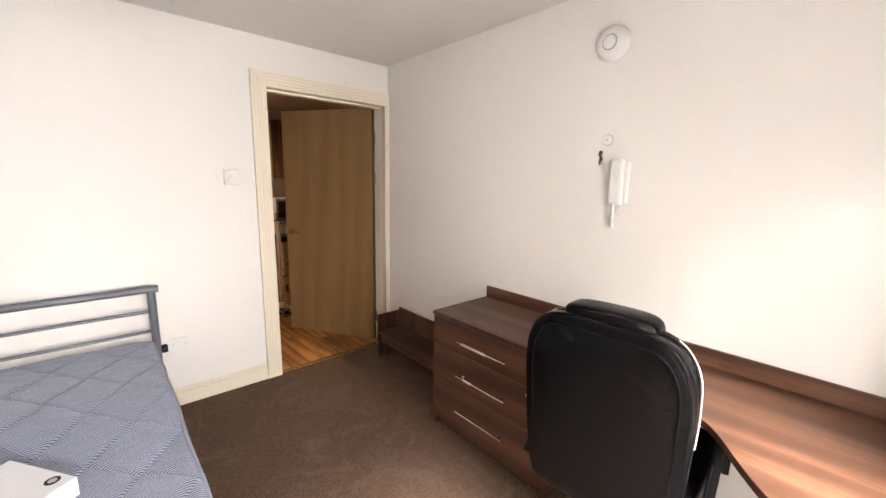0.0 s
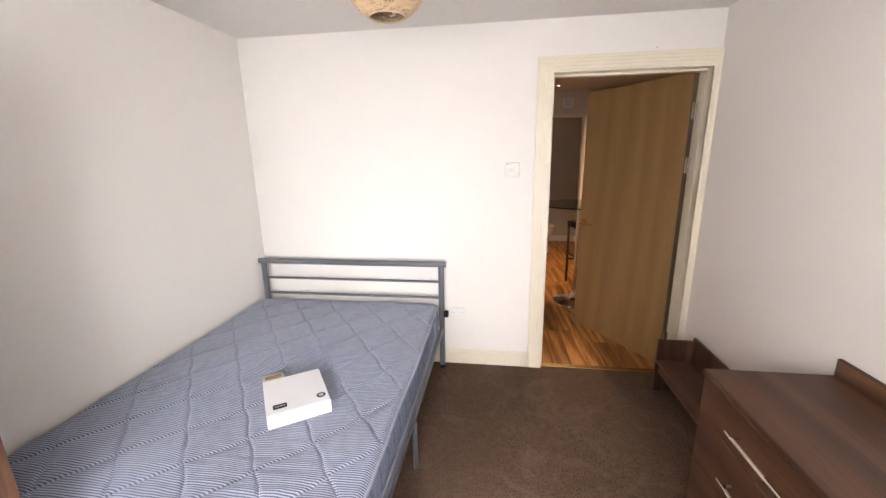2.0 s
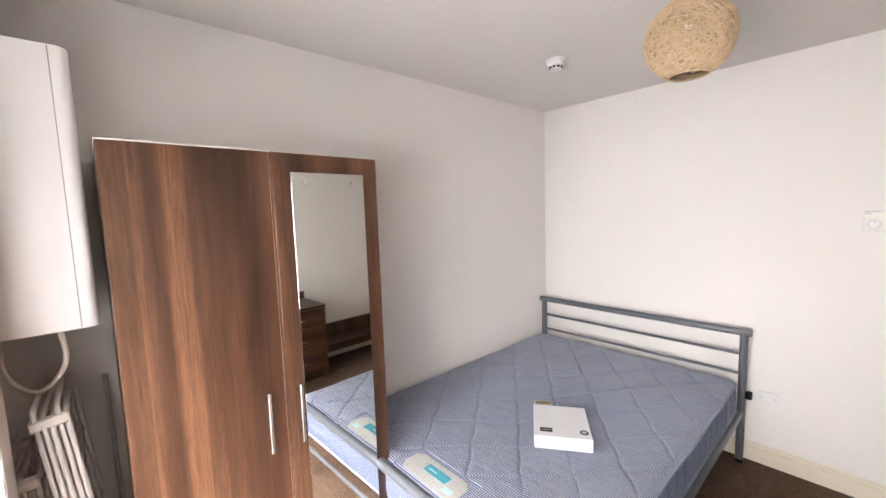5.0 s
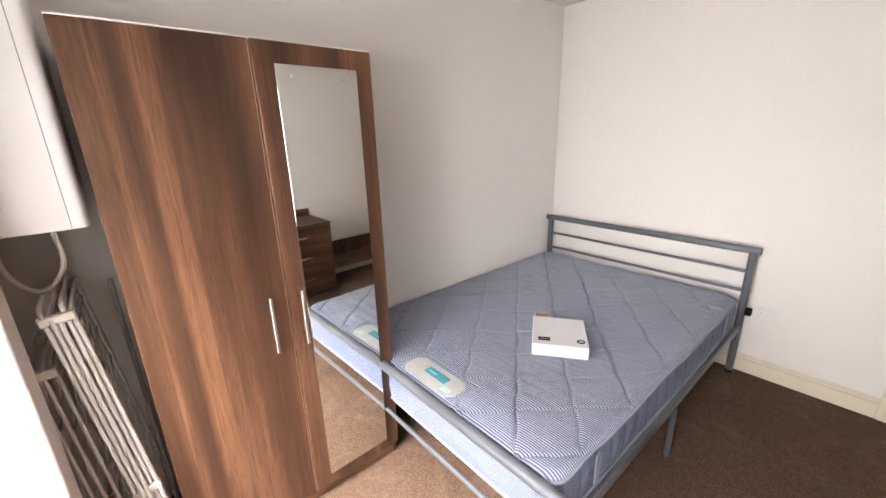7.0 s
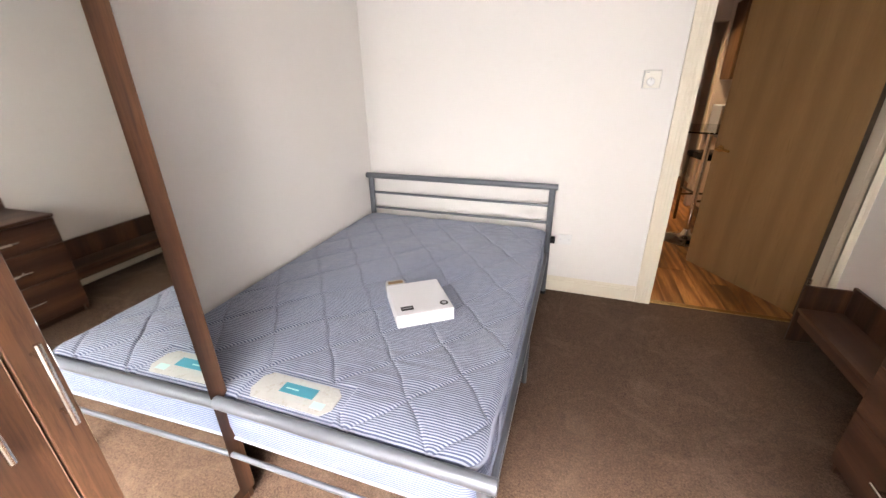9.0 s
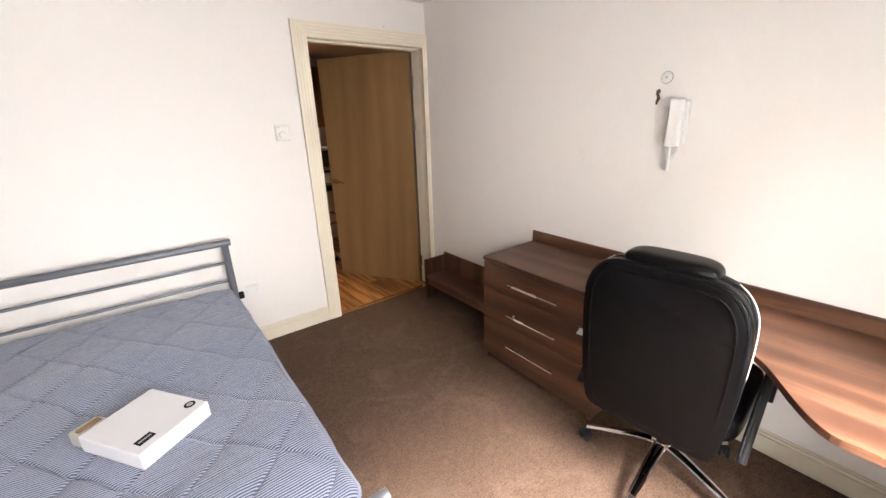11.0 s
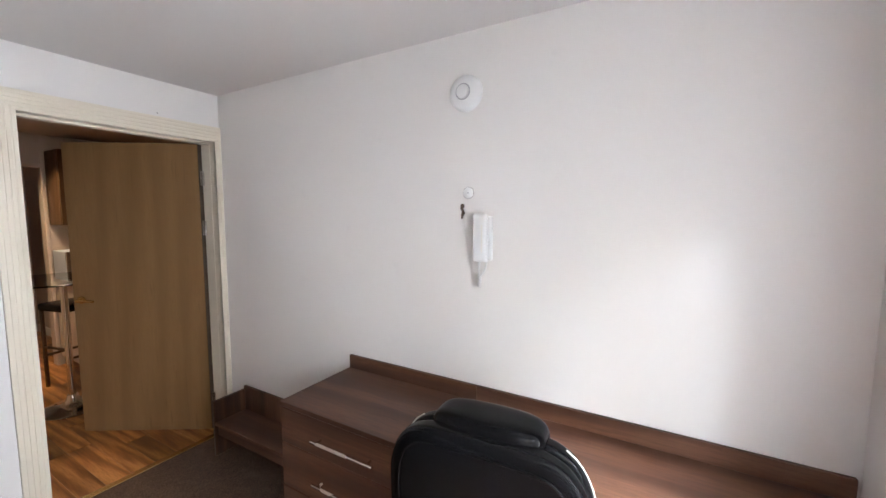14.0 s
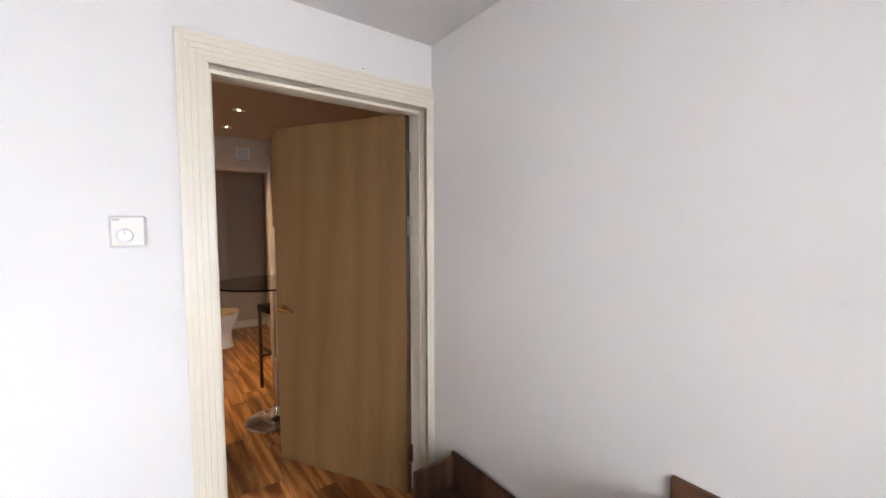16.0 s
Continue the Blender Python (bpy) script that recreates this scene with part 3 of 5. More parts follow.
def mattress():
    t = thing("mattress", pose(0, 0, 0), "blue-grey striped quilted mattress with no bedding", "mattress")
    nx, ny = 220, 420
    bm = bmesh.new()
    R = 0.07
    verts = {}
    for i in range(nx + 1):
        for j in range(ny + 1):
            x = MX0 + (MX1 - MX0) * i / nx
            y = MY0 + (MY1 - MY0) * j / ny
            ex = min(x - MX0, MX1 - x)
            ey = min(y - MY0, MY1 - y)
            e = min(ex, ey)
            # rounded corner outline
            if ex < R and ey < R:
                e = R - math.hypot(R - ex, R - ey)
            q = quilt_line(x, y)
            crease = (0.35 + 0.65 * max(0.0, min(1.0, (x + 0.75) / 0.5))) * max(0.0, noise.noise((x * 1.7, y * 1.7, 8.0)) + 0.45)
            z = MZ1 - box_dip(x, y) + 0.0075 * crease * noise.noise((x * 5 + y * 2, y * 34 - x * 4, 2.2)) + 0.0052 * min(q / 0.06, 1.0) ** 0.5 - 0.0055 * math.exp(-(q / 0.0045) ** 2) + 0.004 * noise.noise((x * 6, y * 6, 0.3)) + 0.0025 * noise.noise((x * 22, y * 22, 1.3))
            if -0.625 < x < -0.26 and 0.75 < y < 0.905:
                z = MZ1 - 0.001
            if e < 0.03:
                z -= 0.020 * (1 - max(e, 0) / 0.03) ** 2
            if ex < R and ey < R and e < 0:
                k = R / math.hypot(R - ex, R - ey)
                cx = MX0 + R if x - MX0 < MX1 - x else MX1 - R
                cy = MY0 + R if y - MY0 < MY1 - y else MY1 - R
                x, y = cx + (x - cx) * k, cy + (y - cy) * k
            # the free long edge bulges and sags unevenly
            sag = max(0.0, (x - MX1 + 0.25) / 0.25)
            verts[i, j] = bm.verts.new((x + sag * sag * edge_wave(y), y, z - 0.006 * sag * abs(noise.noise((0.0, y * 5.0, 7.0)))))
    for i in range(nx):
        for j in range(ny):
            bm.faces.new((verts[i, j], verts[i + 1, j], verts[i + 1, j + 1], verts[i, j + 1]))
    part("top_panel", bm, TICKING, t, "quilted striped top", True)

    def outline(inset, n=8):
        pts = []
        x0, x1, y0, y1, r = MX0 + inset, MX1 - inset, MY0 + inset, MY1 - inset, R
        for cx, cy, a0 in ((x1 - r, y1 - r, 0), (x0 + r, y1 - r, 90), (x0 + r, y0 + r, 180), (x1 - r, y0 + r, 270)):
            for k in range(n + 1):
                a = radians(a0 + 90 * k / n)
                pts.append((cx + r * math.cos(a), cy + r * math.sin(a)))
        return pts
    side = bmesh.new()
    rings = []
    for z, ins in ((MZ0, 0.012), (MZ0 + 0.015, 0.0), (MZ0 + 0.07, -0.006), (MZ0 + 0.13, -0.006), (MZ1 - 0.03, 0.0), (MZ1 - 0.018, 0.004)):
        dense = []
        o = outline(ins)
        for a, b in zip(o, o[1:] + o[:1]):
            n = max(1, int(math.hypot(b[0] - a[0], b[1] - a[1]) / 0.03))
            dense += [(a[0] + (b[0] - a[0]) * k / n, a[1] + (b[1] - a[1]) * k / n) for k in range(n)]
        rings.append([side.verts.new((x + (edge_wave(y) * min(1.0, (z - MZ0) / 0.12) if x > MX1 - 0.03 else 0.0) + 0.003 * noise.noise((x * 9, y * 9, z * 14)), y + 0.003 * noise.noise((x * 9, y * 9, z * 14 + 5)), z)) for x, y in dense])
    for A, B in zip(rings, rings[1:]):
        m = min(len(A), len(B))
        for k in range(m):
            side.faces.new((A[k], A[(k + 1) % m], B[(k + 1) % m], B[k]))
    part("side_border", side, TICKING_SIDE, t, "striped border panel", True)
    def piped(z):
        o = outline(-0.002)
        pts = []
        for a, b in zip(o, o[1:] + o[:1]):
            n = max(1, int(math.hypot(b[0] - a[0], b[1] - a[1]) / 0.05))
            pts += [(a[0] + (b[0] - a[0]) * k / n, a[1] + (b[1] - a[1]) * k / n) for k in range(n)]
        return [(x + (edge_wave(y) * min(1.0, (z - MZ0) / 0.12) if x > MX1 - 0.03 else 0.0), y, z) for x, y in pts]
    for z in (MZ0 + 0.012, MZ1 - 0.016):
        part("piping", tube(bmesh.new(), piped(z), 0.006, 8, True), PIPING, t, "pale piped edge", True)
    for y in (0.97, 2.38):
        s = boxes((MX1 + 0.008 + 0.85 * edge_wave(y), MX1 + 0.013 + 0.85 * edge_wave(y), y, y + 0.030, MZ0 + 0.045, MZ1 - 0.035), bev=0.002)
        for q in range(9):
            tube(s, [(MX1 + 0.014 + 0.85 * edge_wave(y), y + 0.002, MZ0 + 0.055 + q * 0.012), (MX1 + 0.014 + 0.85 * edge_wave(y), y + 0.028, MZ0 + 0.055 + q * 0.012)], 0.0015, 5)
        part("strap_handle", s, PIPING, t, "grey fabric turning handle")
    # sewn label
    lb = part("sewn_label", prism(bmesh.new(), [(-0.60, 0.80), (-0.575, 0.768), (-0.31, 0.766), (-0.285, 0.797), (-0.286, 0.858), (-0.312, 0.885), (-0.572, 0.886), (-0.598, 0.86)], MZ1 + 0.0015, MZ1 + 0.004, 0.001), LABELCLOTH, t, "cream sewn-on maker's label")
    part("label_band", boxes((-0.50, -0.37, 0.815, 0.858, MZ1 + 0.0045, MZ1 + 0.0052), bev=0), TEAL, lb, "teal printed band")
    part("label_print", boxes((-0.36, -0.315, 0.785, 0.812, MZ1 + 0.0045, MZ1 + 0.0050), bev=0), PALETEAL, lb, "pale green printed mark")
    part("label_bar", boxes((-0.485, -0.435, 0.833, 0.838, MZ1 + 0.0055, MZ1 + 0.0058), bev=0), PALETEAL, lb, "pale line of print")


def side_ticking():
    m = Mat("border_ticking", 0.8)
    st = m.wave(31.0, m.coord(), 0.5, 2, 1.5, direction='Z')
    c = m.ramp(st, [(0.40, (0.075, 0.098, 0.175)), (0.62, (0.27, 0.31, 0.41))])
    seam = m.wave(3.2, m.coord(), 0.2, 1, 1.0, direction='Y')
    c = m.mix(m.ramp(seam, [(0.03, (0.7,) * 3), (0.10, (0, 0, 0))]), c, (0.07, 0.085, 0.13))
    m.color(m.mix(m.math('MULTIPLY', m.noise(5, 4), 0.6), c, (0.13, 0.16, 0.25)))
    m.bump(seam, 0.5, 0.01)
    m.bump(m.noise(30, 4), 0.5, 0.008)
    return m.m


def stained_cloth():
    m = Mat("label_cloth", 0.85)
    c = m.mix(m.noise(9, 4), (0.34, 0.335, 0.31), (0.47, 0.46, 0.43))
    m.color(m.mix(m.ramp(m.noise(28, 5, rough=0.7), [(0.55, (0, 0, 0)), (0.72, (0.7,) * 3)]), c, (0.26, 0.22, 0.16)))
    m.bump(m.noise(60, 4), 0.4, 0.003)
    return m.m


TICKING_SIDE = side_ticking()
PIPING = plastic("piping_cloth", (0.27, 0.30, 0.38), 0.8)
LABELCLOTH = stained_cloth()
TEAL = plastic("teal_print", (0.04, 0.23, 0.30), 0.6)
PALETEAL = plastic("pale_green_print", (0.38, 0.58, 0.55), 0.6)
mattress()


def white_carton():
    t = thing("router_box", pose(-0.274, 1.492, MZ1 - 0.034, 0, 0, 35.3), "white cardboard appliance box lying on the mattress", "box")
    w, d, h = 0.255, 0.285, 0.062
    part("carton", boxes((-w / 2, w / 2, -d / 2, d / 2, 0, h), bev=0.004, seg=2), CARDW, t)
    fl = bmesh.new()
    box(fl, -w / 2 + 0.002, -w / 2 + 0.10, d / 2 - 0.002, d / 2 + 0.062, 0.002, h - 0.004, bev=0.012, seg=2)
    for v in fl.verts:
        v.co.z += 0.006 * noise.noise((v.co.x * 30, v.co.y * 30, v.co.z * 30))
    part("torn_flap", fl, LABELCLOTH, t, "torn open end flap with brown tape")
    part("tape", boxes((-w / 2 + 0.012, -w / 2 + 0.085, d / 2 + 0.012, d / 2 + 0.034, h - 0.003, h + 0.003), bev=0.002), OAK, t, "strip of brown tape")
    part("printed_plate", boxes((-w / 2 + 0.028, -w / 2 + 0.083, -d / 2 + 0.036, -d / 2 + 0.068, h + 0.0003, h + 0.0012), bev=0), BLACKP, t, "black printed square")
    part("plate_line", boxes((-w / 2 + 0.034, -w / 2 + 0.077, -d / 2 + 0.049, -d / 2 + 0.055, h + 0.0014, h + 0.0018), bev=0), GREYP, t)
    part("printed_disc", lathe(bmesh.new(), [(0.019, h + 0.0003), (0.019, h + 0.0012)], 24, w / 2 - 0.032, -d / 2 + 0.052), BLACKP, t, "black printed disc")
    part("disc_ring", lathe(bmesh.new(), [(0.011, h + 0.0014), (0.011, h + 0.0018)], 20, w / 2 - 0.032, -d / 2 + 0.052), GREYP, t)


white_carton()


# ---- chest of drawers, desk, low shelf ----
DZ = 0.712
CX0, CY0, CY1 = 1.435, 0.80, 1.572


def chest():
    t = thing("chest_of_drawers", pose(0, 0, 0), "walnut-effect three-drawer chest with steel bar handles", "drawers")
    c = boxes((CX0 + 0.02, XR - 0.02, CY0, CY0 + 0.018, 0, DZ - 0.022), (CX0 + 0.02, XR - 0.02, CY1 - 0.018, CY1, 0, DZ - 0.022),
              (CX0 + 0.045, CX0 + 0.06, CY0 + 0.018, CY1 - 0.018, 0, 0.06), (XR - 0.04, XR - 0.03, CY0 + 0.018, CY1 - 0.018, 0.06, DZ - 0.022), bev=0.001)
    part("carcass", c, WALNUT_H, t)
    part("top", boxes((CX0 - 0.004, XR - 0.02, CY0 - 0.0, CY1 + 0.003, DZ - 0.022, DZ), bev=0.002), WALNUT_H, t, "dark walnut-effect top")
    part("upstand", boxes((XR - 0.0195, XR - 0.002, CY0, CY1 + 0.003, DZ - 0.02, DZ + 0.07), bev=0.002), WALNUT_H, t, "upright back edge")
    zs = [0.055, 0.308, 0.517, DZ - 0.026]
    for z0, z1 in zip(zs, zs[1:]):
        d = part("drawer", boxes((CX0, CX0 + 0.018, CY0 + 0.002, CY1 - 0.002, z0 + 0.003, z1 - 0.002), bev=0.002), WALNUT_H, t)
        zc = {0.308: 0.193, 0.517: 0.403}.get(z1, 0.600)
        part("handle", bar_handle(bmesh.new(), (CX0, 1.01, zc), (CX0, 1.345, zc), (-0.030, 0, 0), 0.0060), STEEL, d, "brushed steel bar handle", True)


chest()


def paper_slip():
    bm = boxes((-0.030, 0.012, -0.022, 0.022, 0, 0.0012), bev=0)
    ob = solid("paper_slip", bm, CARDW, "small white paper slip caught in the drawer gap", "paper")
    ob.matrix_basis = pose(CX0 - 0.004, 0.868, 0.511, 0, -18, 10)


paper_slip()


def desk():
    t = thing("desk", pose(0, 0, 0), "walnut-effect built-in desk with a curved front edge", "desk")
    ye = YW + 0.012
    def edge(y):
        # narrow part beside the chest, swelling towards the window
        s = min(max((0.265 - y) / 0.30, 0.0), 1.0)
        s = s * s * (3 - 2 * s)
        return 1.44 - 0.285 * s
    ys = [0.797 - k * (0.797 - ye - 0.0) / 60 for k in range(61)]
    out = [(edge(y), y) for y in ys] + [(XR - 0.02, ye), (XR - 0.02, 0.797)]
    part("desktop", prism(bmesh.new(), out, DZ - 0.025, DZ, 0.0025), WALNUT_H, t, "curved walnut-effect worktop")
    part("upstand", boxes((XR - 0.0195, XR - 0.002, ye, 0.799, DZ - 0.02, DZ + 0.07), bev=0.002), WALNUT_H, t, "upright back edge")
    part("end_panel", boxes((1.20, XR - 0.10, ye + 0.02, ye + 0.04, 0, DZ - 0.026), bev=0.002), WALNUT, t, "dark end panel")
    for y in (-0.362, 0.704):
        g = part("cable_grommet", lathe(bmesh.new(), [(0.040, 0.0), (0.040, 0.003), (0.036, 0.005), (0.030, 0.005), (0.029, 0.001)], 28, 1.800, y, DZ + 0.0005), BLACKP, t, "black plastic cable grommet", True)
    part("modesty_board", boxes((XR - 0.05, XR - 0.032, ye + 0.05, 0.79, 0.50, DZ - 0.026), bev=0.001), WALNUT_H, t)


desk()


def low_shelf():
    t = thing("low_shelf", pose(0, 0, 0), "low dark walnut-effect shoe shelf beside the doorway", "shelf")
    x0, x1, y0, y1 = 1.655, XR - 0.018, CY1 + 0.01, 2.545
    part("side_panel", boxes((x0, x1 - 0.018, y1 - 0.018, y1, 0, 0.365), bev=0.002), WALNUT, t)
    part("side_panel", boxes((x0, x1 - 0.018, y0, y0 + 0.018, 0, 0.365), bev=0.002), WALNUT, t)
    part("shelf", boxes((x0 + 0.002, x1 - 0.018, y0 + 0.019, y1 - 0.019, 0.205, 0.225), bev=0.002), WALNUT_H, t)
    part("back_panel", boxes((x1 - 0.017, x1, y0, y1, 0.10, 0.385), bev=0.002), WALNUT, t)
    part("bottom_rail", boxes((x0 + 0.02, x0 + 0.038, y0 + 0.019, y1 - 0.019, 0.135, 0.204), bev=0.002), WALNUT_H, t)


low_shelf()


# ---- office chair ----
def office_chair():
    cx, cy = 1.461, 0.455
    t = thing("office_chair", pose(cx, cy, 0, 0, 0, 4), "black leather executive chair on a chrome five-star base", "chair")
    # local +x is the way the chair faces
    base_rot = 113 - 4
    for k in range(5):
        a = radians(base_rot + 72 * k)
        c, s = math.cos(a), math.sin(a)
        bm = bmesh.new()
        prof = []
        for q in range(9):
            f = q / 8
            r = 0.03 + 0.285 * f
            z = 0.135 - 0.055 * f ** 1.3
            w = 0.028 - 0.012 * f
            th = 0.030 - 0.010 * f
            ring = []
            for m in range(12):
                b = m * 2 * math.pi / 12
                yy, zz = w * math.cos(b), th * 0.5 * math.sin(b)
                ring.append(bm.verts.new((r * c - yy * s, r * s + yy * c, z + zz)))
            prof.append(ring)
        for A, B in zip(prof, prof[1:]):
            for m in range(12):
                bm.faces.new((A[m], A[(m + 1) % 12], B[(m + 1) % 12], B[m]))
        bm.faces.new(prof[0][::-1])
        bm.faces.new(prof[-1])
        arm = part("base_arm", bm, CHROME, t, "chrome base arm", True)
        px, py = 0.315 * c, 0.315 * s
        wh = bmesh.new()
        ca, sa = math.cos(a + 0.9), math.sin(a + 0.9)
        for o in (-0.016, 0.016):
            q = bmesh.new()
            lathe(q, [(0.0, -0.009), (0.020, -0.009), (0.026, -0.006), (0.0275, 0), (0.026, 0.006), (0.020, 0.009), (0.0, 0.009)], 18, axis='y')
            for v in q.verts:
                x_, y_, z_ = v.co.x, v.co.y + o, v.co.z
                v.co = Vector((px + x_ * ca - y_ * sa, py + x_ * sa + y_ * ca, 0.0275 + z_))
            tmp = bpy.data.meshes.new("tmp")
            q.to_mesh(tmp)
            q.free()
            wh.from_mesh(tmp)
            bpy.data.meshes.remove(tmp)
        lathe(wh, [(0.020, 0.030), (0.022, 0.050), (0.010, 0.058), (0.010, 0.075)], 14, px, py)
        part("castor", wh, BLACKP, arm, "black twin-wheel castor", True)
    part("hub", lathe(bmesh.new(), [(0.045, 0.105), (0.048, 0.12), (0.045, 0.155), (0.033, 0.165)], 24), CHROME, t, "", True)
    part("gas_column", lathe(bmesh.new(), [(0.030, 0.16), (0.030, 0.30), (0.016, 0.302), (0.016, 0.41)], 20), BLACKP, t, "black gas lift column", True)
    part("tilt_mechanism", boxes((-0.12, 0.12, -0.08, 0.08, 0.385, 0.43), bev=0.01), BLACKP, t)

    def cushion(name, x0, x1, y0, y1, z0, z1, puff, label, n=14):
        bm = bmesh.new()
        box(bm, -1, 1, -1, 1, -1, 1)
        bmesh.ops.subdivide_edges(bm, edges=bm.edges[:], cuts=n, use_grid_fill=True)
        for v in bm.verts:
            x, y, z = v.co
            # superellipsoid rounding
            m = max(abs(x), abs(y), abs(z))
            p = 6.0
            k = m / ((abs(x) ** p + abs(y) ** p + abs(z) ** p) ** (1 / p) + 1e-9)
            v.co = Vector(((x0 + x1) / 2 + x * k * (x1 - x0) / 2, (y0 + y1) / 2 + y * k * (y1 - y0) / 2, (z0 + z1) / 2 + z * k * (z1 - z0) / 2 * (1 + puff * (1 - x * x) * (1 - y * y))))
        return part(name, bm, LEATHER, t, label, True)
    cushion("seat", -0.25, 0.27, -0.26, 0.26, 0.43, 0.53, 0.15, "padded black leather seat")

    # back: a padded shell, wider in the middle, leaning back
    def back(name, zc0, zc1, w_of, x_of, depth, mat, label, n=26, p=5.0):
        bm = bmesh.new()
        box(bm, -1, 1, -1, 1, -1, 1)
        bmesh.ops.subdivide_edges(bm, edges=bm.edges[:], cuts=n, use_grid_fill=True)
        for v in bm.verts:
            x, y, z = v.co
            m = max(abs(x), abs(y), abs(z))
            e = p + 9.0 * max(0.0, -z)          # squarer corners at the foot of the back
            k = m / ((abs(x) ** e + abs(y) ** e + abs(z) ** e) ** (1 / e) + 1e-9)
            x, y, z = x * k, y * k, z * k
            f = (z + 1) / 2
            zz = zc0 + (zc1 - zc0) * f
            v.co = Vector((x_of(f) + x * depth / 2 * (1 - 0.25 * y * y), y * w_of(f), zz))
        return part(name, bm, mat, t, label, True)

    lean = lambda f: -0.275 - 0.055 * f
    width = lambda f: 0.210 + 0.044 * math.sin(math.pi * min(f * 0.62 + 0.10, 1.0)) - 0.012 * max(0, f - 0.8) / 0.2
    back("backrest", 0.405, 1.057, width, lambda f: lean(f) - 0.015, 0.075, LEATHER, "smooth black leather back panel")
    back("back_cushion", 0.48, 1.054, lambda f: width(f) - 0.006, lambda f: lean(f) + 0.045, 0.075, LEATHER, "padded front of the backrest", 20)
    back("headrest", 0.955, 1.084, lambda f: 0.148 - 0.008 * f, lambda f: -0.285, 0.135, LEATHER, "padded headrest roll", 14, 5.0)
    # stitched seam round the back panel
    for sy, sz, depth, r, label in ((0.86, 0.89, 0.0345, 0.0032, "fine stitched seam"), (0.95, 0.955, 0.0225, 0.0050, "padded welt round the edge")):
        seam = []
        for k in range(80):
            a = 2 * math.pi * k / 80
            e = 0.35 if math.sin(a) > 0 else 0.35 + 0.2 * math.sin(a)
            cy_ = math.copysign(abs(math.cos(a)) ** e, math.cos(a)) * sy
            cz_ = math.copysign(abs(math.sin(a)) ** e, math.sin(a)) * sz
            f = (cz_ + 1) / 2
            seam.append((lean(f) - 0.015 - depth * (1 - 0.25 * cy_ * cy_), cy_ * width(f), 0.405 + 0.652 * f))
        part("back_seam", tube(bmesh.new(), seam, r, 8, True), LEATHER, t, label, True)
    # pale side trim along the seam of the shell
    for s in (1, -1):
        pts = []
        for k in range(20):
            f = 0.42 + 0.545 * k / 19
            e = (1 - abs(2 * f - 1) ** 5) ** 0.2
            pts.append((lean(f) + 0.047, s * (width(f) - 0.004) * e, 0.48 + 0.574 * f))
        part("side_piping", tube(bmesh.new(), pts, 0.0017, 8), OLDWHITE, t, "white piped seam", True)
        # arm: loop of padded black with a steel strut
        y = s * 0.285
        arm = rounded([(-0.245, y, 0.42), (-0.105, y, 0.615), (-0.04, y, 0.66), (0.14, y, 0.665), (0.20, y, 0.62), (0.14, y, 0.44)], 0.05)
        a_ = part("arm_loop", tube(bmesh.new(), arm, 0.015, 12), BLACKP, t, "black looped armrest", True)
        part("arm_strut", tube(bmesh.new(), [(-0.258, y - s * 0.006, 0.455), (-0.135, y - s * 0.006, 0.622)], 0.0040, 10), BLACKP, a_, "thin black strut", True)
        part("arm_pad", boxes((-0.06, 0.15, y - 0.027, y + 0.027, 0.672, 0.695), bev=0.010, seg=2), LEATHER, a_, "padded black armrest")


office_chair()


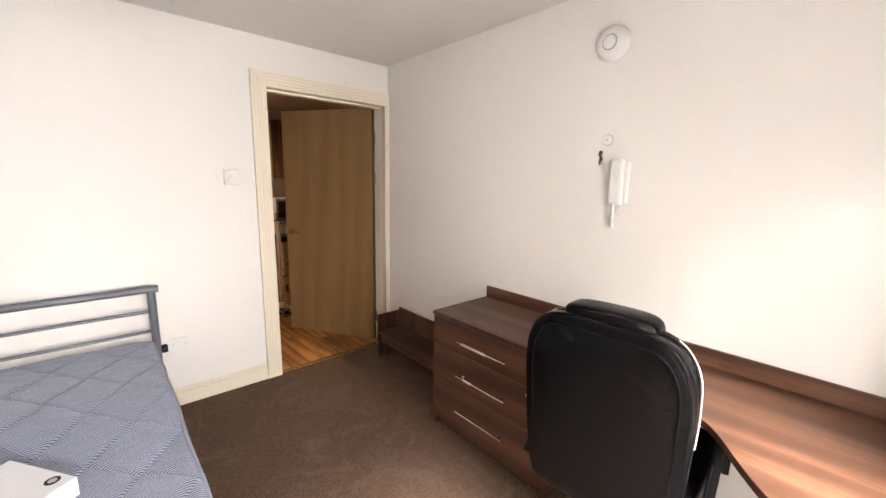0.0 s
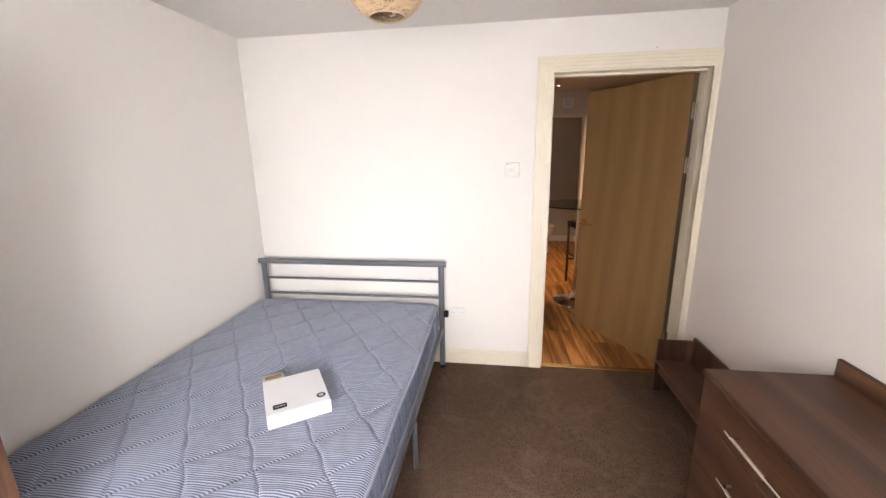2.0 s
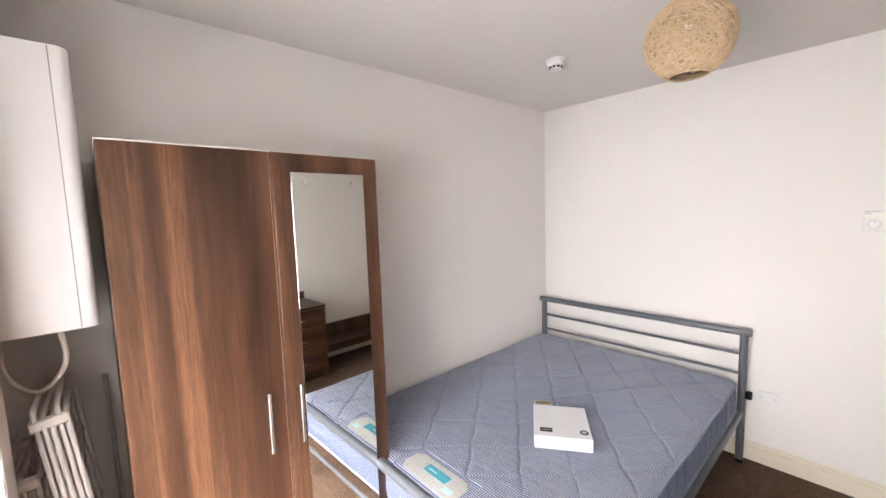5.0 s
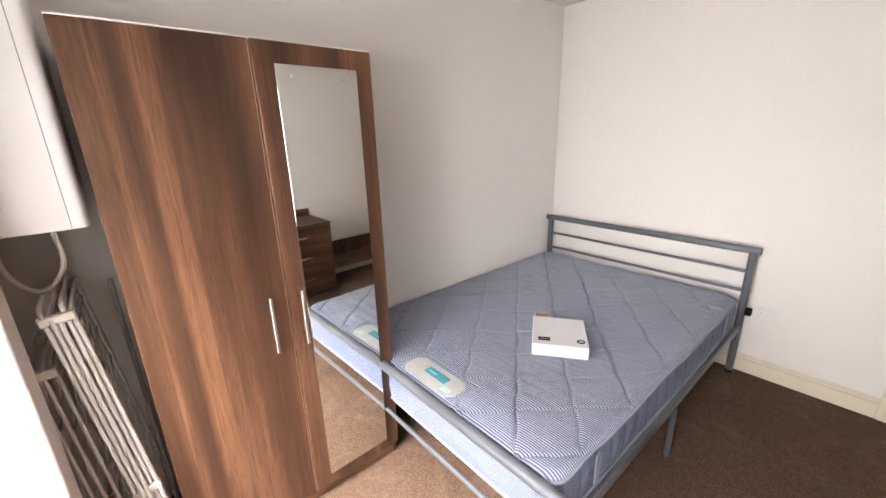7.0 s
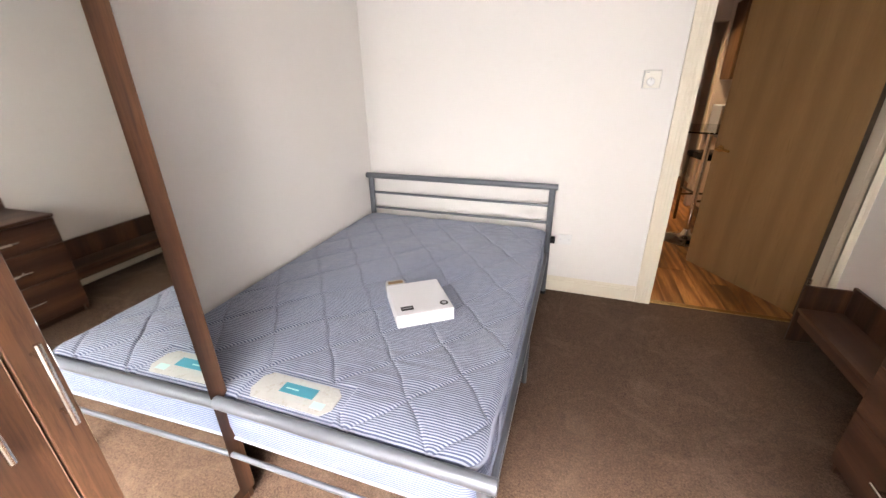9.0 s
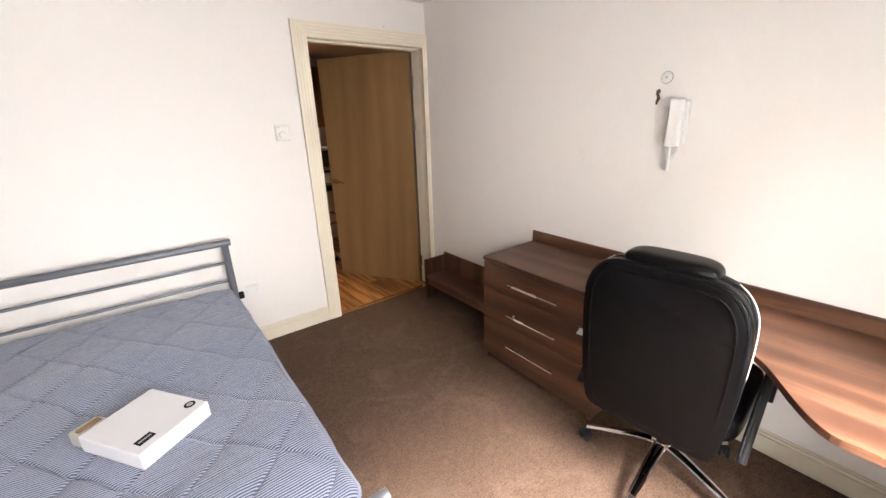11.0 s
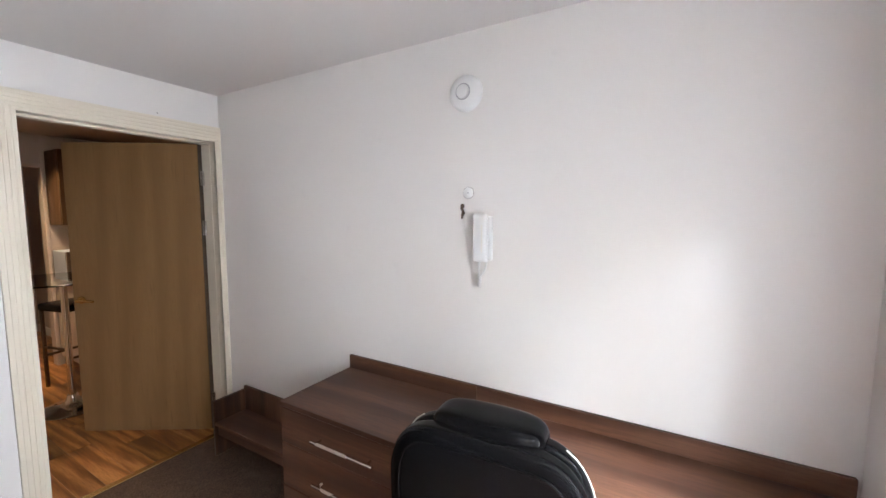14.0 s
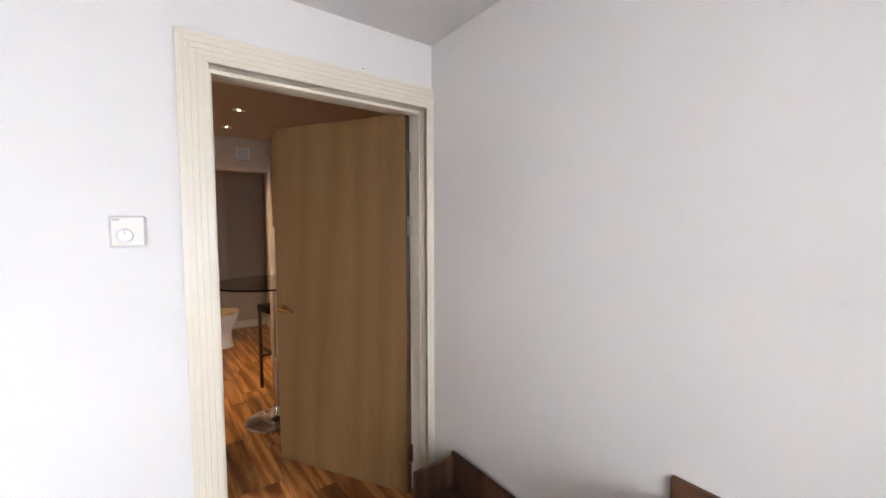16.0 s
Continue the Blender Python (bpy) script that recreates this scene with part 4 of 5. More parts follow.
# ---- wall fittings ----
def wall_fittings():
    # dome sounder on the east wall
    t = thing("alarm_sounder", pose(XR, 0.868, 2.088), "round white plastic dome alarm sounder on the wall", "alarm")
    part("base", lathe(bmesh.new(), [(0.074, 0.0), (0.078, -0.006), (0.077, -0.016), (0.068, -0.030), (0.052, -0.037), (0.036, -0.041)], 48, axis='x'), WHITEP, t, "", True)
    part("ring", lathe(bmesh.new(), [(0.035, -0.041), (0.035, -0.0425), (0.0305, -0.0425), (0.0305, -0.041)], 32, axis='x'), GREYP, t, "grey shadow ring round the dome", True)
    part("dome", lathe(bmesh.new(), [(0.0300, -0.043), (0.029, -0.0475), (0.018, -0.051), (0.0, -0.052)], 32, axis='x'), WHITEP, t, "", True)

    t = thing("blanking_plug", pose(XR, 0.857, 1.658), "small round white cap over an old wall hole", "wall cap")
    # dark disc behind the cap paints its shadow on the wall
    part("shade_ring", lathe(bmesh.new(), [(0.0268, 0.0), (0.0268, -0.0012), (0.02, -0.0014)], 28, axis='x'), CHIPPED, t, "dark ring standing in for the shadow round the cap")
    part("cap", lathe(bmesh.new(), [(0.0252, 0.0), (0.0252, -0.003), (0.022, -0.005), (0.0, -0.005)], 28, axis='x'), WHITEP, t, "", True)
    part("screw_head", lathe(bmesh.new(), [(0.0045, -0.005), (0.004, -0.007), (0.0, -0.0075)], 12, axis='x'), GREYP, t, "", True)

    bm = bmesh.new()
    for k, (dy, r) in enumerate(((0, .011), (.003, .0085), (-.002, .0075), (-.004, .0095), (.001, .0075), (.002, .006))):
        lathe(bm, [(r, -0.0012), (r * 0.8, -0.0018), (0.0, -0.002)], 10, XR, 0.886 + dy, 1.600 - k * 0.0105, axis='x')
    pin = lathe(bmesh.new(), [(0.0032, 0.0), (0.0026, -0.0012), (0.0, -0.0015)], 10, 1.539, YD, 2.138 + 0.02, 'y')
    solid("pin_hole", pin, CHIPPED, "tiny dark nail hole in the paint above the doorway", "wall hole", "structure")
    solid("plaster_hole", bm, CHIPPED, "ragged dark hole chipped in the wall plaster", "wall hole", "structure")

    t = thing("door_entry_phone", pose(XR, 0.768, 1.458), "white wall-mounted door entry handset with a coiled cord", "phone")
    part("back_plate", boxes((-0.022, 0.0, -0.035, 0.041, -0.096, 0.098), bev=0.008, seg=2), WHITEP, t)
    hs = bmesh.new()
    box(hs, -0.050, -0.023, -0.021, 0.044, -0.102, 0.108, bev=0.013, seg=3)
    part("handset", hs, WHITEP, t, "white plastic handset", True)
    part("handset_groove", boxes((-0.0512, -0.0502, -0.004, 0.002, -0.06, 0.06), bev=0.0004), OLDWHITE, t, "shallow groove down the handset")
    cord = tube(bmesh.new(), rounded([(-0.024, 0.020, -0.100), (-0.022, 0.024, -0.150), (-0.020, 0.020, -0.205)], 0.03), 0.0052, 8)
    tube(cord, rounded([(-0.018, -0.012, -0.095), (-0.018, -0.006, -0.140), (-0.020, 0.018, -0.168)], 0.03), 0.0045, 8)
    pts = []
    for k in range(90):
        a = k * 2 * math.pi / 9
        pts.append((-0.021 + 0.0075 * math.cos(a), 0.021 + 0.0075 * math.sin(a), -0.165 - 0.050 * k / 89))
    tube(cord, pts, 0.0028, 5)
    part("coiled_cord", cord, WHITEP, t, "short hanging coiled cord", True)

    # thermostat
    t = thing("thermostat", pose(0.702, YD, 1.448), "square white room thermostat with a dial", "thermostat")
    part("body", boxes((-0.047, 0.047, -0.030, 0.0, -0.050, 0.050), bev=0.006, seg=2), WHITEP, t)
    part("cover", boxes((-0.043, 0.043, -0.034, -0.030, -0.046, 0.046), bev=0.002), OLDWHITE, t)
    part("dial", lathe(bmesh.new(), [(0.022, -0.034), (0.022, -0.040), (0.019, -0.044), (0.0, -0.044)], 30, -0.008, 0, -0.012, 'y'), WHITEP, t, "round temperature dial", True)
    part("dial_mark", boxes((-0.009, -0.007, -0.0452, -0.0442, -0.008, 0.006), bev=0), GREYP, t)
    part("print_bar", boxes((-0.038, -0.020, -0.0348, -0.0342, 0.036, 0.040), bev=0), GREYP, t)

    # blank cable outlet by the bed
    t = thing("wall_socket", pose(0.331, YD, 0.412), "white blank wall plate above the skirting", "socket")
    part("plate", boxes((-0.046, 0.046, -0.009, 0.0, -0.038, 0.038), bev=0.003, seg=2), WHITEP, t)
    for x in (-0.030, 0.030):
        part("screw", lathe(bmesh.new(), [(0.0035, -0.009), (0.003, -0.0102), (0.0, -0.0105)], 10, x, 0, 0, 'y'), GREYP, t, "", True)

    # window wall beside the desk: switch, notice, screws
    t = thing("fused_switch", pose(1.462, YW, 1.176), "brushed metal fused switch plate on the wall", "switch")
    part("plate", boxes((-0.046, 0.046, 0.0, 0.008, -0.044, 0.044), bev=0.003), DULLSTEEL, t)
    part("rocker", boxes((-0.014, 0.014, 0.008, 0.013, -0.018, 0.018), bev=0.002), WHITEP, t, "white rocker")

    t = thing("safety_notice", pose(1.306, YW, 1.277) @ Matrix.Diagonal((1.02, 1.0, 0.8, 1.0)), "small printed notice with blue and red panels", "notice")
    part("sheet", boxes((-0.062, 0.062, 0.0, 0.0015, -0.098, 0.092), bev=0), CARDW, t)
    for k, (m, h) in enumerate(((NAVY, .017), (NAVY, .028), (NAVY, .028), (NAVY, .026), (SIGNRED, .028), (SIGNRED, .032))):
        z1 = 0.089 - [0, .020, .051, .082, .113, .145][k]
        p = part("panel", boxes((-0.058, 0.058, 0.0015, 0.0022, z1 - h, z1), bev=0), m, t, "red printed panel" if m == SIGNRED else "blue printed panel")
        for q in range(1):
            part("print_line", boxes((-0.030, 0.050 - 0.02 * q, 0.0024, 0.0026, z1 - 0.010 - q * 0.010, z1 - 0.007 - q * 0.010), bev=0), CARDW, p)
    t2 = thing("blue_sticker", pose(1.312, YW, 1.375), "small round dark blue sticker on the wall", "sticker")
    part("disc", lathe(bmesh.new(), [(0.014, 0.0), (0.014, 0.001), (0.0, 0.0012)], 18, axis='y'), NAVY, t2)
    first = None
    for x, z in ((1.359, 1.702), (1.552, 1.701), (1.54, 1.410), (1.346, 1.415)):
        if first is None:
            first = thing("wall_plug", pose(x, YW, z), "empty dark wall plug hole in the paint", "wall plug", "old fixing holes")
            part("socket", lathe(bmesh.new(), [(0.0055, 0.0), (0.0055, 0.0015), (0.002, 0.002)], 12, axis='y'), CHIPPED, first)
        else:
            copy_thing(first, pose(x, YW, z))

    # smoke detector
    t = thing("smoke_detector", pose(-0.495, 1.815, H), "white smoke detector with dark slots on the ceiling", "smoke detector")
    part("base", lathe(bmesh.new(), [(0.052, 0.0), (0.052, -0.012), (0.048, -0.016)], 32), WHITEP, t, "", True)
    part("chamber", lathe(bmesh.new(), [(0.044, -0.016), (0.042, -0.030), (0.034, -0.036), (0.034, -0.048), (0.030, -0.054), (0.0, -0.055)], 32), WHITEP, t, "", True)
    for k in range(10):
        a = radians(36 * k)
        b = boxes((0.0335, 0.0355, -0.007, 0.007, -0.047, -0.037), bev=0)
        bmesh.ops.rotate(b, verts=b.verts, cent=(0, 0, 0), matrix=Matrix.Rotation(a, 3, 'Z'))
        part("slot", b, BLACKP, t, "dark vent slot")


def chipped():
    m = Mat("bare_plaster", 0.95)
    m.color(m.mix(m.noise(160, 4), (0.03, 0.018, 0.012), (0.12, 0.07, 0.045)))
    return m.m


CHIPPED = chipped()
NAVY = plastic("blue_print", (0.03, 0.045, 0.14), 0.5)
SIGNRED = plastic("red_print", (0.42, 0.04, 0.045), 0.5)
wall_fittings()


# ---- pendant lamp ----
def pendant():
    cx, cy, cz, r = 0.235, 1.46, 2.12, 0.135
    t = thing("pendant_lamp", pose(cx, cy, H), "woven pale string ball lampshade hanging from the ceiling", "lamp")
    part("ceiling_rose", lathe(bmesh.new(), [(0.045, 0.0), (0.045, -0.012), (0.028, -0.026), (0.008, -0.030)], 28), WHITEP, t, "", True)
    part("flex", tube(bmesh.new(), [(0, 0, -0.02), (0, 0, cz - H + r * 0.55)], 0.003, 6), WHITEP, t, "white flex")
    part("lamp_holder", lathe(bmesh.new(), [(0.018, cz - H + 0.02), (0.018, cz - H + 0.075), (0.008, cz - H + 0.085)], 16), WHITEP, t, "", True)
    part("bulb", lathe(bmesh.new(), [(0.013, cz - H + 0.02), (0.020, cz - H), (0.029, cz - H - 0.028), (0.024, cz - H - 0.05), (0.0, cz - H - 0.06)], 18), CARDW, t, "unlit white bulb", True)
    rng = random.Random(5)
    bm = bmesh.new()
    n = 0
    while n < 330:
        u = rng.uniform(-1, 1)
        a = rng.uniform(0, 2 * math.pi)
        ax = Vector((math.sqrt(1 - u * u) * math.cos(a), math.sqrt(1 - u * u) * math.sin(a), u))
        off = rng.uniform(-0.55, 0.55)
        e1 = ax.orthogonal().normalized()
        e2 = ax.cross(e1)
        k = math.sqrt(1 - off * off)
        s0, span = rng.uniform(0, 6.28), rng.uniform(2.2, 5.2)
        pts = []
        for q in range(22):
            th = s0 + span * q / 21
            p = ax * off + (e1 * math.cos(th) + e2 * math.sin(th)) * k
            rr = r * (1 + rng.uniform(-0.004, 0.004) + 0.006 * (n % 3))
            if p.z < -0.90 or p.z > 0.93:
                if len(pts) > 3:
                    tube(bm, pts, 0.0013, 4)
                pts = []
                continue
            pts.append(Vector((p.x * rr, p.y * rr, cz - H + p.z * rr * 0.98)))
        if len(pts) > 3:
            tube(bm, pts, 0.0013, 4)
        n += 1
    part("string_shade", bm, STRING, t, "ball of stiffened natural string", True)
    part("lining", shade_lining(r * 0.985, cz - H), STRINGFILM, t, "glue-stiffened inner skin of the ball", True)
    part("bottom_ring", tube(bmesh.new(), [(r * 0.44 * math.cos(k * math.pi / 12), r * 0.44 * math.sin(k * math.pi / 12), cz - H - r * 0.885) for k in range(24)], 0.003, 6, True), STRING, t, "", True)


def shade_lining(r, zc):
    prof = [(r * math.sin(radians(a)), zc - r * math.cos(radians(a))) for a in range(28, 160, 6)]
    bm = bmesh.new()
    rings = [[bm.verts.new((q * math.cos(k * math.pi / 20), q * math.sin(k * math.pi / 20), z)) for k in range(40)] for q, z in prof]
    for A, B in zip(rings, rings[1:]):
        for k in range(40):
            bm.faces.new((A[k], A[(k + 1) % 40], B[(k + 1) % 40], B[k]))
    return bm


STRING = plastic("natural_string", (0.50, 0.37, 0.23), 0.85)


def string_film():
    m = Mat("string_film", 0.85)
    n = m.noise(42, 5, rough=0.6)
    m.color(m.mix(n, (0.16, 0.10, 0.055), (0.40, 0.29, 0.175)))
    m.l.new(m.ramp(n, [(0.42, (0, 0, 0)), (0.47, (1, 1, 1))]), m.b.inputs["Alpha"])
    m.bump(m.noise(120, 3), 0.6, 0.003)
    return m.m


STRINGFILM = string_film()
pendant()


# ---- boiler, airers ----
def boiler():
    y0, y1, x1, z0, z1 = -0.445, -0.108, -0.80, 1.268, 2.035
    t = thing("wall_boiler", pose(0, 0, 0), "white enamelled wall-hung boiler beside the window", "boiler")
    part("casing", boxes((XL + 0.002, x1 - 0.05, y0 + 0.004, y1 - 0.004, z0 + 0.006, z1), bev=0.004), ENAMEL, t)
    out = [(x1 - 0.052, y0), (x1 - 0.03, y0)]
    for k in range(9):
        a = radians(90 * k / 8)
        out.append((x1 - 0.03 + 0.03 * math.sin(a), y0 + 0.03 - 0.03 * math.cos(a)))
    for k in range(9):
        a = radians(90 * k / 8)
        out.append((x1 - 0.03 + 0.03 * math.cos(a), y1 - 0.03 + 0.03 * math.sin(a)))
    out += [(x1 - 0.052, y1)]
    part("front_cover", prism(bmesh.new(), out, z0, z1 + 0.004, 0.004), ENAMEL, t, "rounded white front cover", True)
    part("cover_seam", boxes((x1 - 0.0006, x1 + 0.0008, y1 - 0.040, y1 - 0.0375, z0 + 0.005, z1), bev=0), GREYP, t, "fine vertical seam")
    for y in (-0.29, -0.23, -0.17):
        part("pipe", tube(bmesh.new(), [(XL + 0.10, y, z0 + 0.01), (XL + 0.10, y, z0 - 0.035)], 0.011, 10), CHROME, t, "", True)
    loop = rounded([(-0.90, -0.20, z0 + 0.01), (-0.88, -0.185, z0 - 0.12), (-0.90, -0.26, z0 - 0.20), (-0.93, -0.325, z0 - 0.13), (-0.95, -0.325, z0 + 0.01)], 0.09, 8)
    part("looped_cable", tube(bmesh.new(), loop, 0.0065, 10), OLDWHITE, t, "hanging loop of white cable", True)


boiler()


COATED = plastic("coated_wire", (0.66, 0.64, 0.61), 0.4)


def airer(name, m, w, h, frames, gap, bars, r, label):
    """A folded clothes airer: flat frames of coated tube stacked side by side, leaning in the niche."""
    t = thing(name, m, label, "clothes airer", "folded clothes airers")
    rng = random.Random(frames)
    for k in range(frames):
        dy, dh = k * gap, -0.02 * (k % 3)
        x0, x1 = -w / 2 + rng.uniform(-0.008, 0.008), w / 2 + rng.uniform(-0.012, 0.012)
        fr = rounded([(x0, dy, 0.02), (x0, dy + 0.004, h + dh), (x1, dy + 0.004, h + dh), (x1, dy, 0.02)], 0.03)
        f = part("frame", tube(bmesh.new(), fr, r, 10), COATED, t, "white plastic-coated tube frame", True)
        for q in range(bars):
            zz = 0.10 + (h + dh - 0.16) * q / (bars - 1)
            part("bar", tube(bmesh.new(), [(x0, dy, zz), (x1, dy, zz)], r * 0.5, 6), COATED, f, "", True)
        for x in (x0, x1):
            part("end_cap", lathe(bmesh.new(), [(r * 1.3, 0.0), (r * 1.4, 0.01), (r * 1.3, 0.028)], 10, x, dy, 0.0), OLDWHITE, f, "", True)
    e = (frames - 1) * gap
    for x in (-w / 2, w / 2):
        for z in (h * 0.33, h - 0.035):
            part("hinge_block", boxes((x - 0.014, x + 0.014, -0.010, e + 0.010, z - 0.014, z + 0.014), bev=0.004), OLDWHITE, t, "moulded plastic joint")


airer("clothes_airer", pose(-0.965, -0.158, 0.004, 6.0, 0, 0), 0.33, 1.06, 5, 0.0155, 8, 0.0070, "white folded clothes airer leaning under the boiler")
airer("clothes_airer", pose(-0.955, -0.262, 0.004, 4.6, 0, 0), 0.30, 0.90, 3, 0.026, 9, 0.0056, "smaller white wire airer folded against the pier")
solid("airer_rod", tube(bmesh.new(), [(-1.02, -0.098, 0.004), (-1.14, -0.115, 1.02)], 0.008, 10), GREYP, "thin grey rod leaning against the wall", "rod", smooth=True)


# ---- hall, kitchen and bathroom beyond the door ----
HX0, HX1, HY0, HY1, HH = 0.2, 2.9, YD + WT, 5.42, 2.32
BATH_Y = 7.2
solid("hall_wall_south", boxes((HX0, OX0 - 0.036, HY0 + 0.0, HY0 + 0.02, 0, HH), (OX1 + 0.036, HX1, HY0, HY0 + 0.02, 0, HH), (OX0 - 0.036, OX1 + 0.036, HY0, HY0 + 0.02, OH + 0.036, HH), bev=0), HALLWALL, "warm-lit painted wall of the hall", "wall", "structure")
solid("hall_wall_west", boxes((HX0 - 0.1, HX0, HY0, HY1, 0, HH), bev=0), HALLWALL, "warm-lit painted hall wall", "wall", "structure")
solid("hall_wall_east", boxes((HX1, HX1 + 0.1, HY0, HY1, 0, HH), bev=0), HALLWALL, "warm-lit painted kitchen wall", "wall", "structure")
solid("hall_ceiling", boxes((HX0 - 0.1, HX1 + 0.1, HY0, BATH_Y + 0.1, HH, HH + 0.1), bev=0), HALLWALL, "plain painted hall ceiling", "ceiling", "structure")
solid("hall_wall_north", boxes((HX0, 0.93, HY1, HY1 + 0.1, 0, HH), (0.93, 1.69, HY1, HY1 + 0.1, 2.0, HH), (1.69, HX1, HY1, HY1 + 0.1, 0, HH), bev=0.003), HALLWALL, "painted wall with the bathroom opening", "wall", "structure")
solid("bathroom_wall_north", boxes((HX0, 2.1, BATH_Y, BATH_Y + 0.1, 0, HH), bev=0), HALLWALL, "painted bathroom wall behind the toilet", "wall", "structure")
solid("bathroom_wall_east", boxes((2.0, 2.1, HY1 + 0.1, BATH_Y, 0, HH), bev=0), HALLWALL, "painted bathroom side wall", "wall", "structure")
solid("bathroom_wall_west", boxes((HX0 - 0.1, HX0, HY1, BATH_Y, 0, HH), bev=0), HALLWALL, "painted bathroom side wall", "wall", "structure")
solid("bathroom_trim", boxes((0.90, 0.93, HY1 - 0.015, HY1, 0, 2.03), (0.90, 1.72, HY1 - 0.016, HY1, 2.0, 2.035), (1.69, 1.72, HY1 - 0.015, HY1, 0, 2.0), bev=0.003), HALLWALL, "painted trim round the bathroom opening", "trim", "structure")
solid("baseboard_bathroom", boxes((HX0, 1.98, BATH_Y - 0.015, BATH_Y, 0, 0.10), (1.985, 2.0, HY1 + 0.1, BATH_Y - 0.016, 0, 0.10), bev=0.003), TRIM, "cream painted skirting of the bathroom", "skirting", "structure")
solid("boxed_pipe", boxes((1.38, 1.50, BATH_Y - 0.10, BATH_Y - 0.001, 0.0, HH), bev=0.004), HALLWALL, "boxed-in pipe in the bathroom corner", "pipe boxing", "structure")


def vent():
    t = thing("wall_vent", pose(1.47, HY1, 2.17), "square plastic extractor vent above the opening", "vent")
    part("frame", boxes((-0.06, 0.06, -0.012, 0.0, -0.055, 0.055), bev=0.003), OLDWHITE, t)
    for k in range(5):
        part("slat", boxes((-0.048, 0.048, -0.017, -0.012, -0.042 + k * 0.019, -0.032 + k * 0.019), bev=0.001), GREYP, t)


vent()


def downlight(x, y):
    t = thing("downlight", pose(x, y, HH), "recessed warm ceiling spotlight switched on", "lamp", "hall spotlights")
    part("trim_ring", lathe(bmesh.new(), [(0.030, -0.001), (0.043, -0.001), (0.043, -0.005), (0.036, -0.007), (0.030, -0.004)], 28), CHROME, t, "chrome trim ring", True)
    part("bulb", lathe(bmesh.new(), [(0.029, -0.0015), (0.029, -0.003), (0.0, -0.0045)], 24), SPOTGLOW, t, "glowing bulb face")
    d = bpy.data.lights.new("downlight_lamp", 'SPOT')
    d.energy, d.color, d.spot_size, d.spot_blend, d.shadow_soft_size = SPOT_W, (1.0, 0.74, 0.46), radians(115), 0.6, 0.03
    o = new("downlight_lamp", d)
    o.matrix_world = pose(x, y, HH - 0.012)
    return t


SPOT_W = 42
for x, y in ((1.29, 4.38), (1.285, 5.0)):
    downlight(x, y)


def bar_table():
    t = thing("bar_table", pose(1.44, 4.15, 0), "tall round glass table on a chrome trumpet base", "table")
    part("tabletop", lathe(bmesh.new(), [(0.398, 1.040), (0.402, 1.044), (0.402, 1.048), (0.398, 1.052)], 64), TABGLASS, t, "round smoked glass top")
    part("top_plate", lathe(bmesh.new(), [(0.09, 1.028), (0.09, 1.038)], 28), CHROME, t, "", True)
    part("column", lathe(bmesh.new(), [(0.023, 0.08), (0.023, 1.03)], 24), CHROME, t, "polished chrome column", True)
    part("trumpet_base", lathe(bmesh.new(), [(0.215, 0.0), (0.218, 0.006), (0.20, 0.014), (0.13, 0.026), (0.07, 0.045), (0.042, 0.075), (0.034, 0.11)], 48), CHROME, t, "wide chrome disc foot", True)


bar_table()


def bar_stool():
    t = thing("bar_stool", pose(1.65, 4.72, 0, 0, 0, 14), "square black padded bar stool on steel legs", "stool")
    part("seat", boxes((-0.17, 0.17, -0.17, 0.17, 0.70, 0.765), bev=0.018, seg=3), LEATHER, t, "black padded seat", True)
    for sx in (-1, 1):
        for sy in (-1, 1):
            part("leg", boxes((sx * 0.15 - 0.012, sx * 0.15 + 0.012, sy * 0.15 - 0.012, sy * 0.15 + 0.012, 0, 0.70), bev=0.003), DARKSTEEL, t)
    for sy in (-1, 1):
        part("foot_rail", boxes((-0.138, 0.138, sy * 0.15 - 0.010, sy * 0.15 + 0.010, 0.28, 0.30), bev=0.002), DARKSTEEL, t)
    for sx in (-1, 1):
        part("foot_rail", boxes((sx * 0.15 - 0.010, sx * 0.15 + 0.010, -0.138, 0.138, 0.36, 0.38), bev=0.002), DARKSTEEL, t)


DARKSTEEL = metal("dark_chrome", (0.20, 0.19, 0.18), 0.2)
bar_stool()


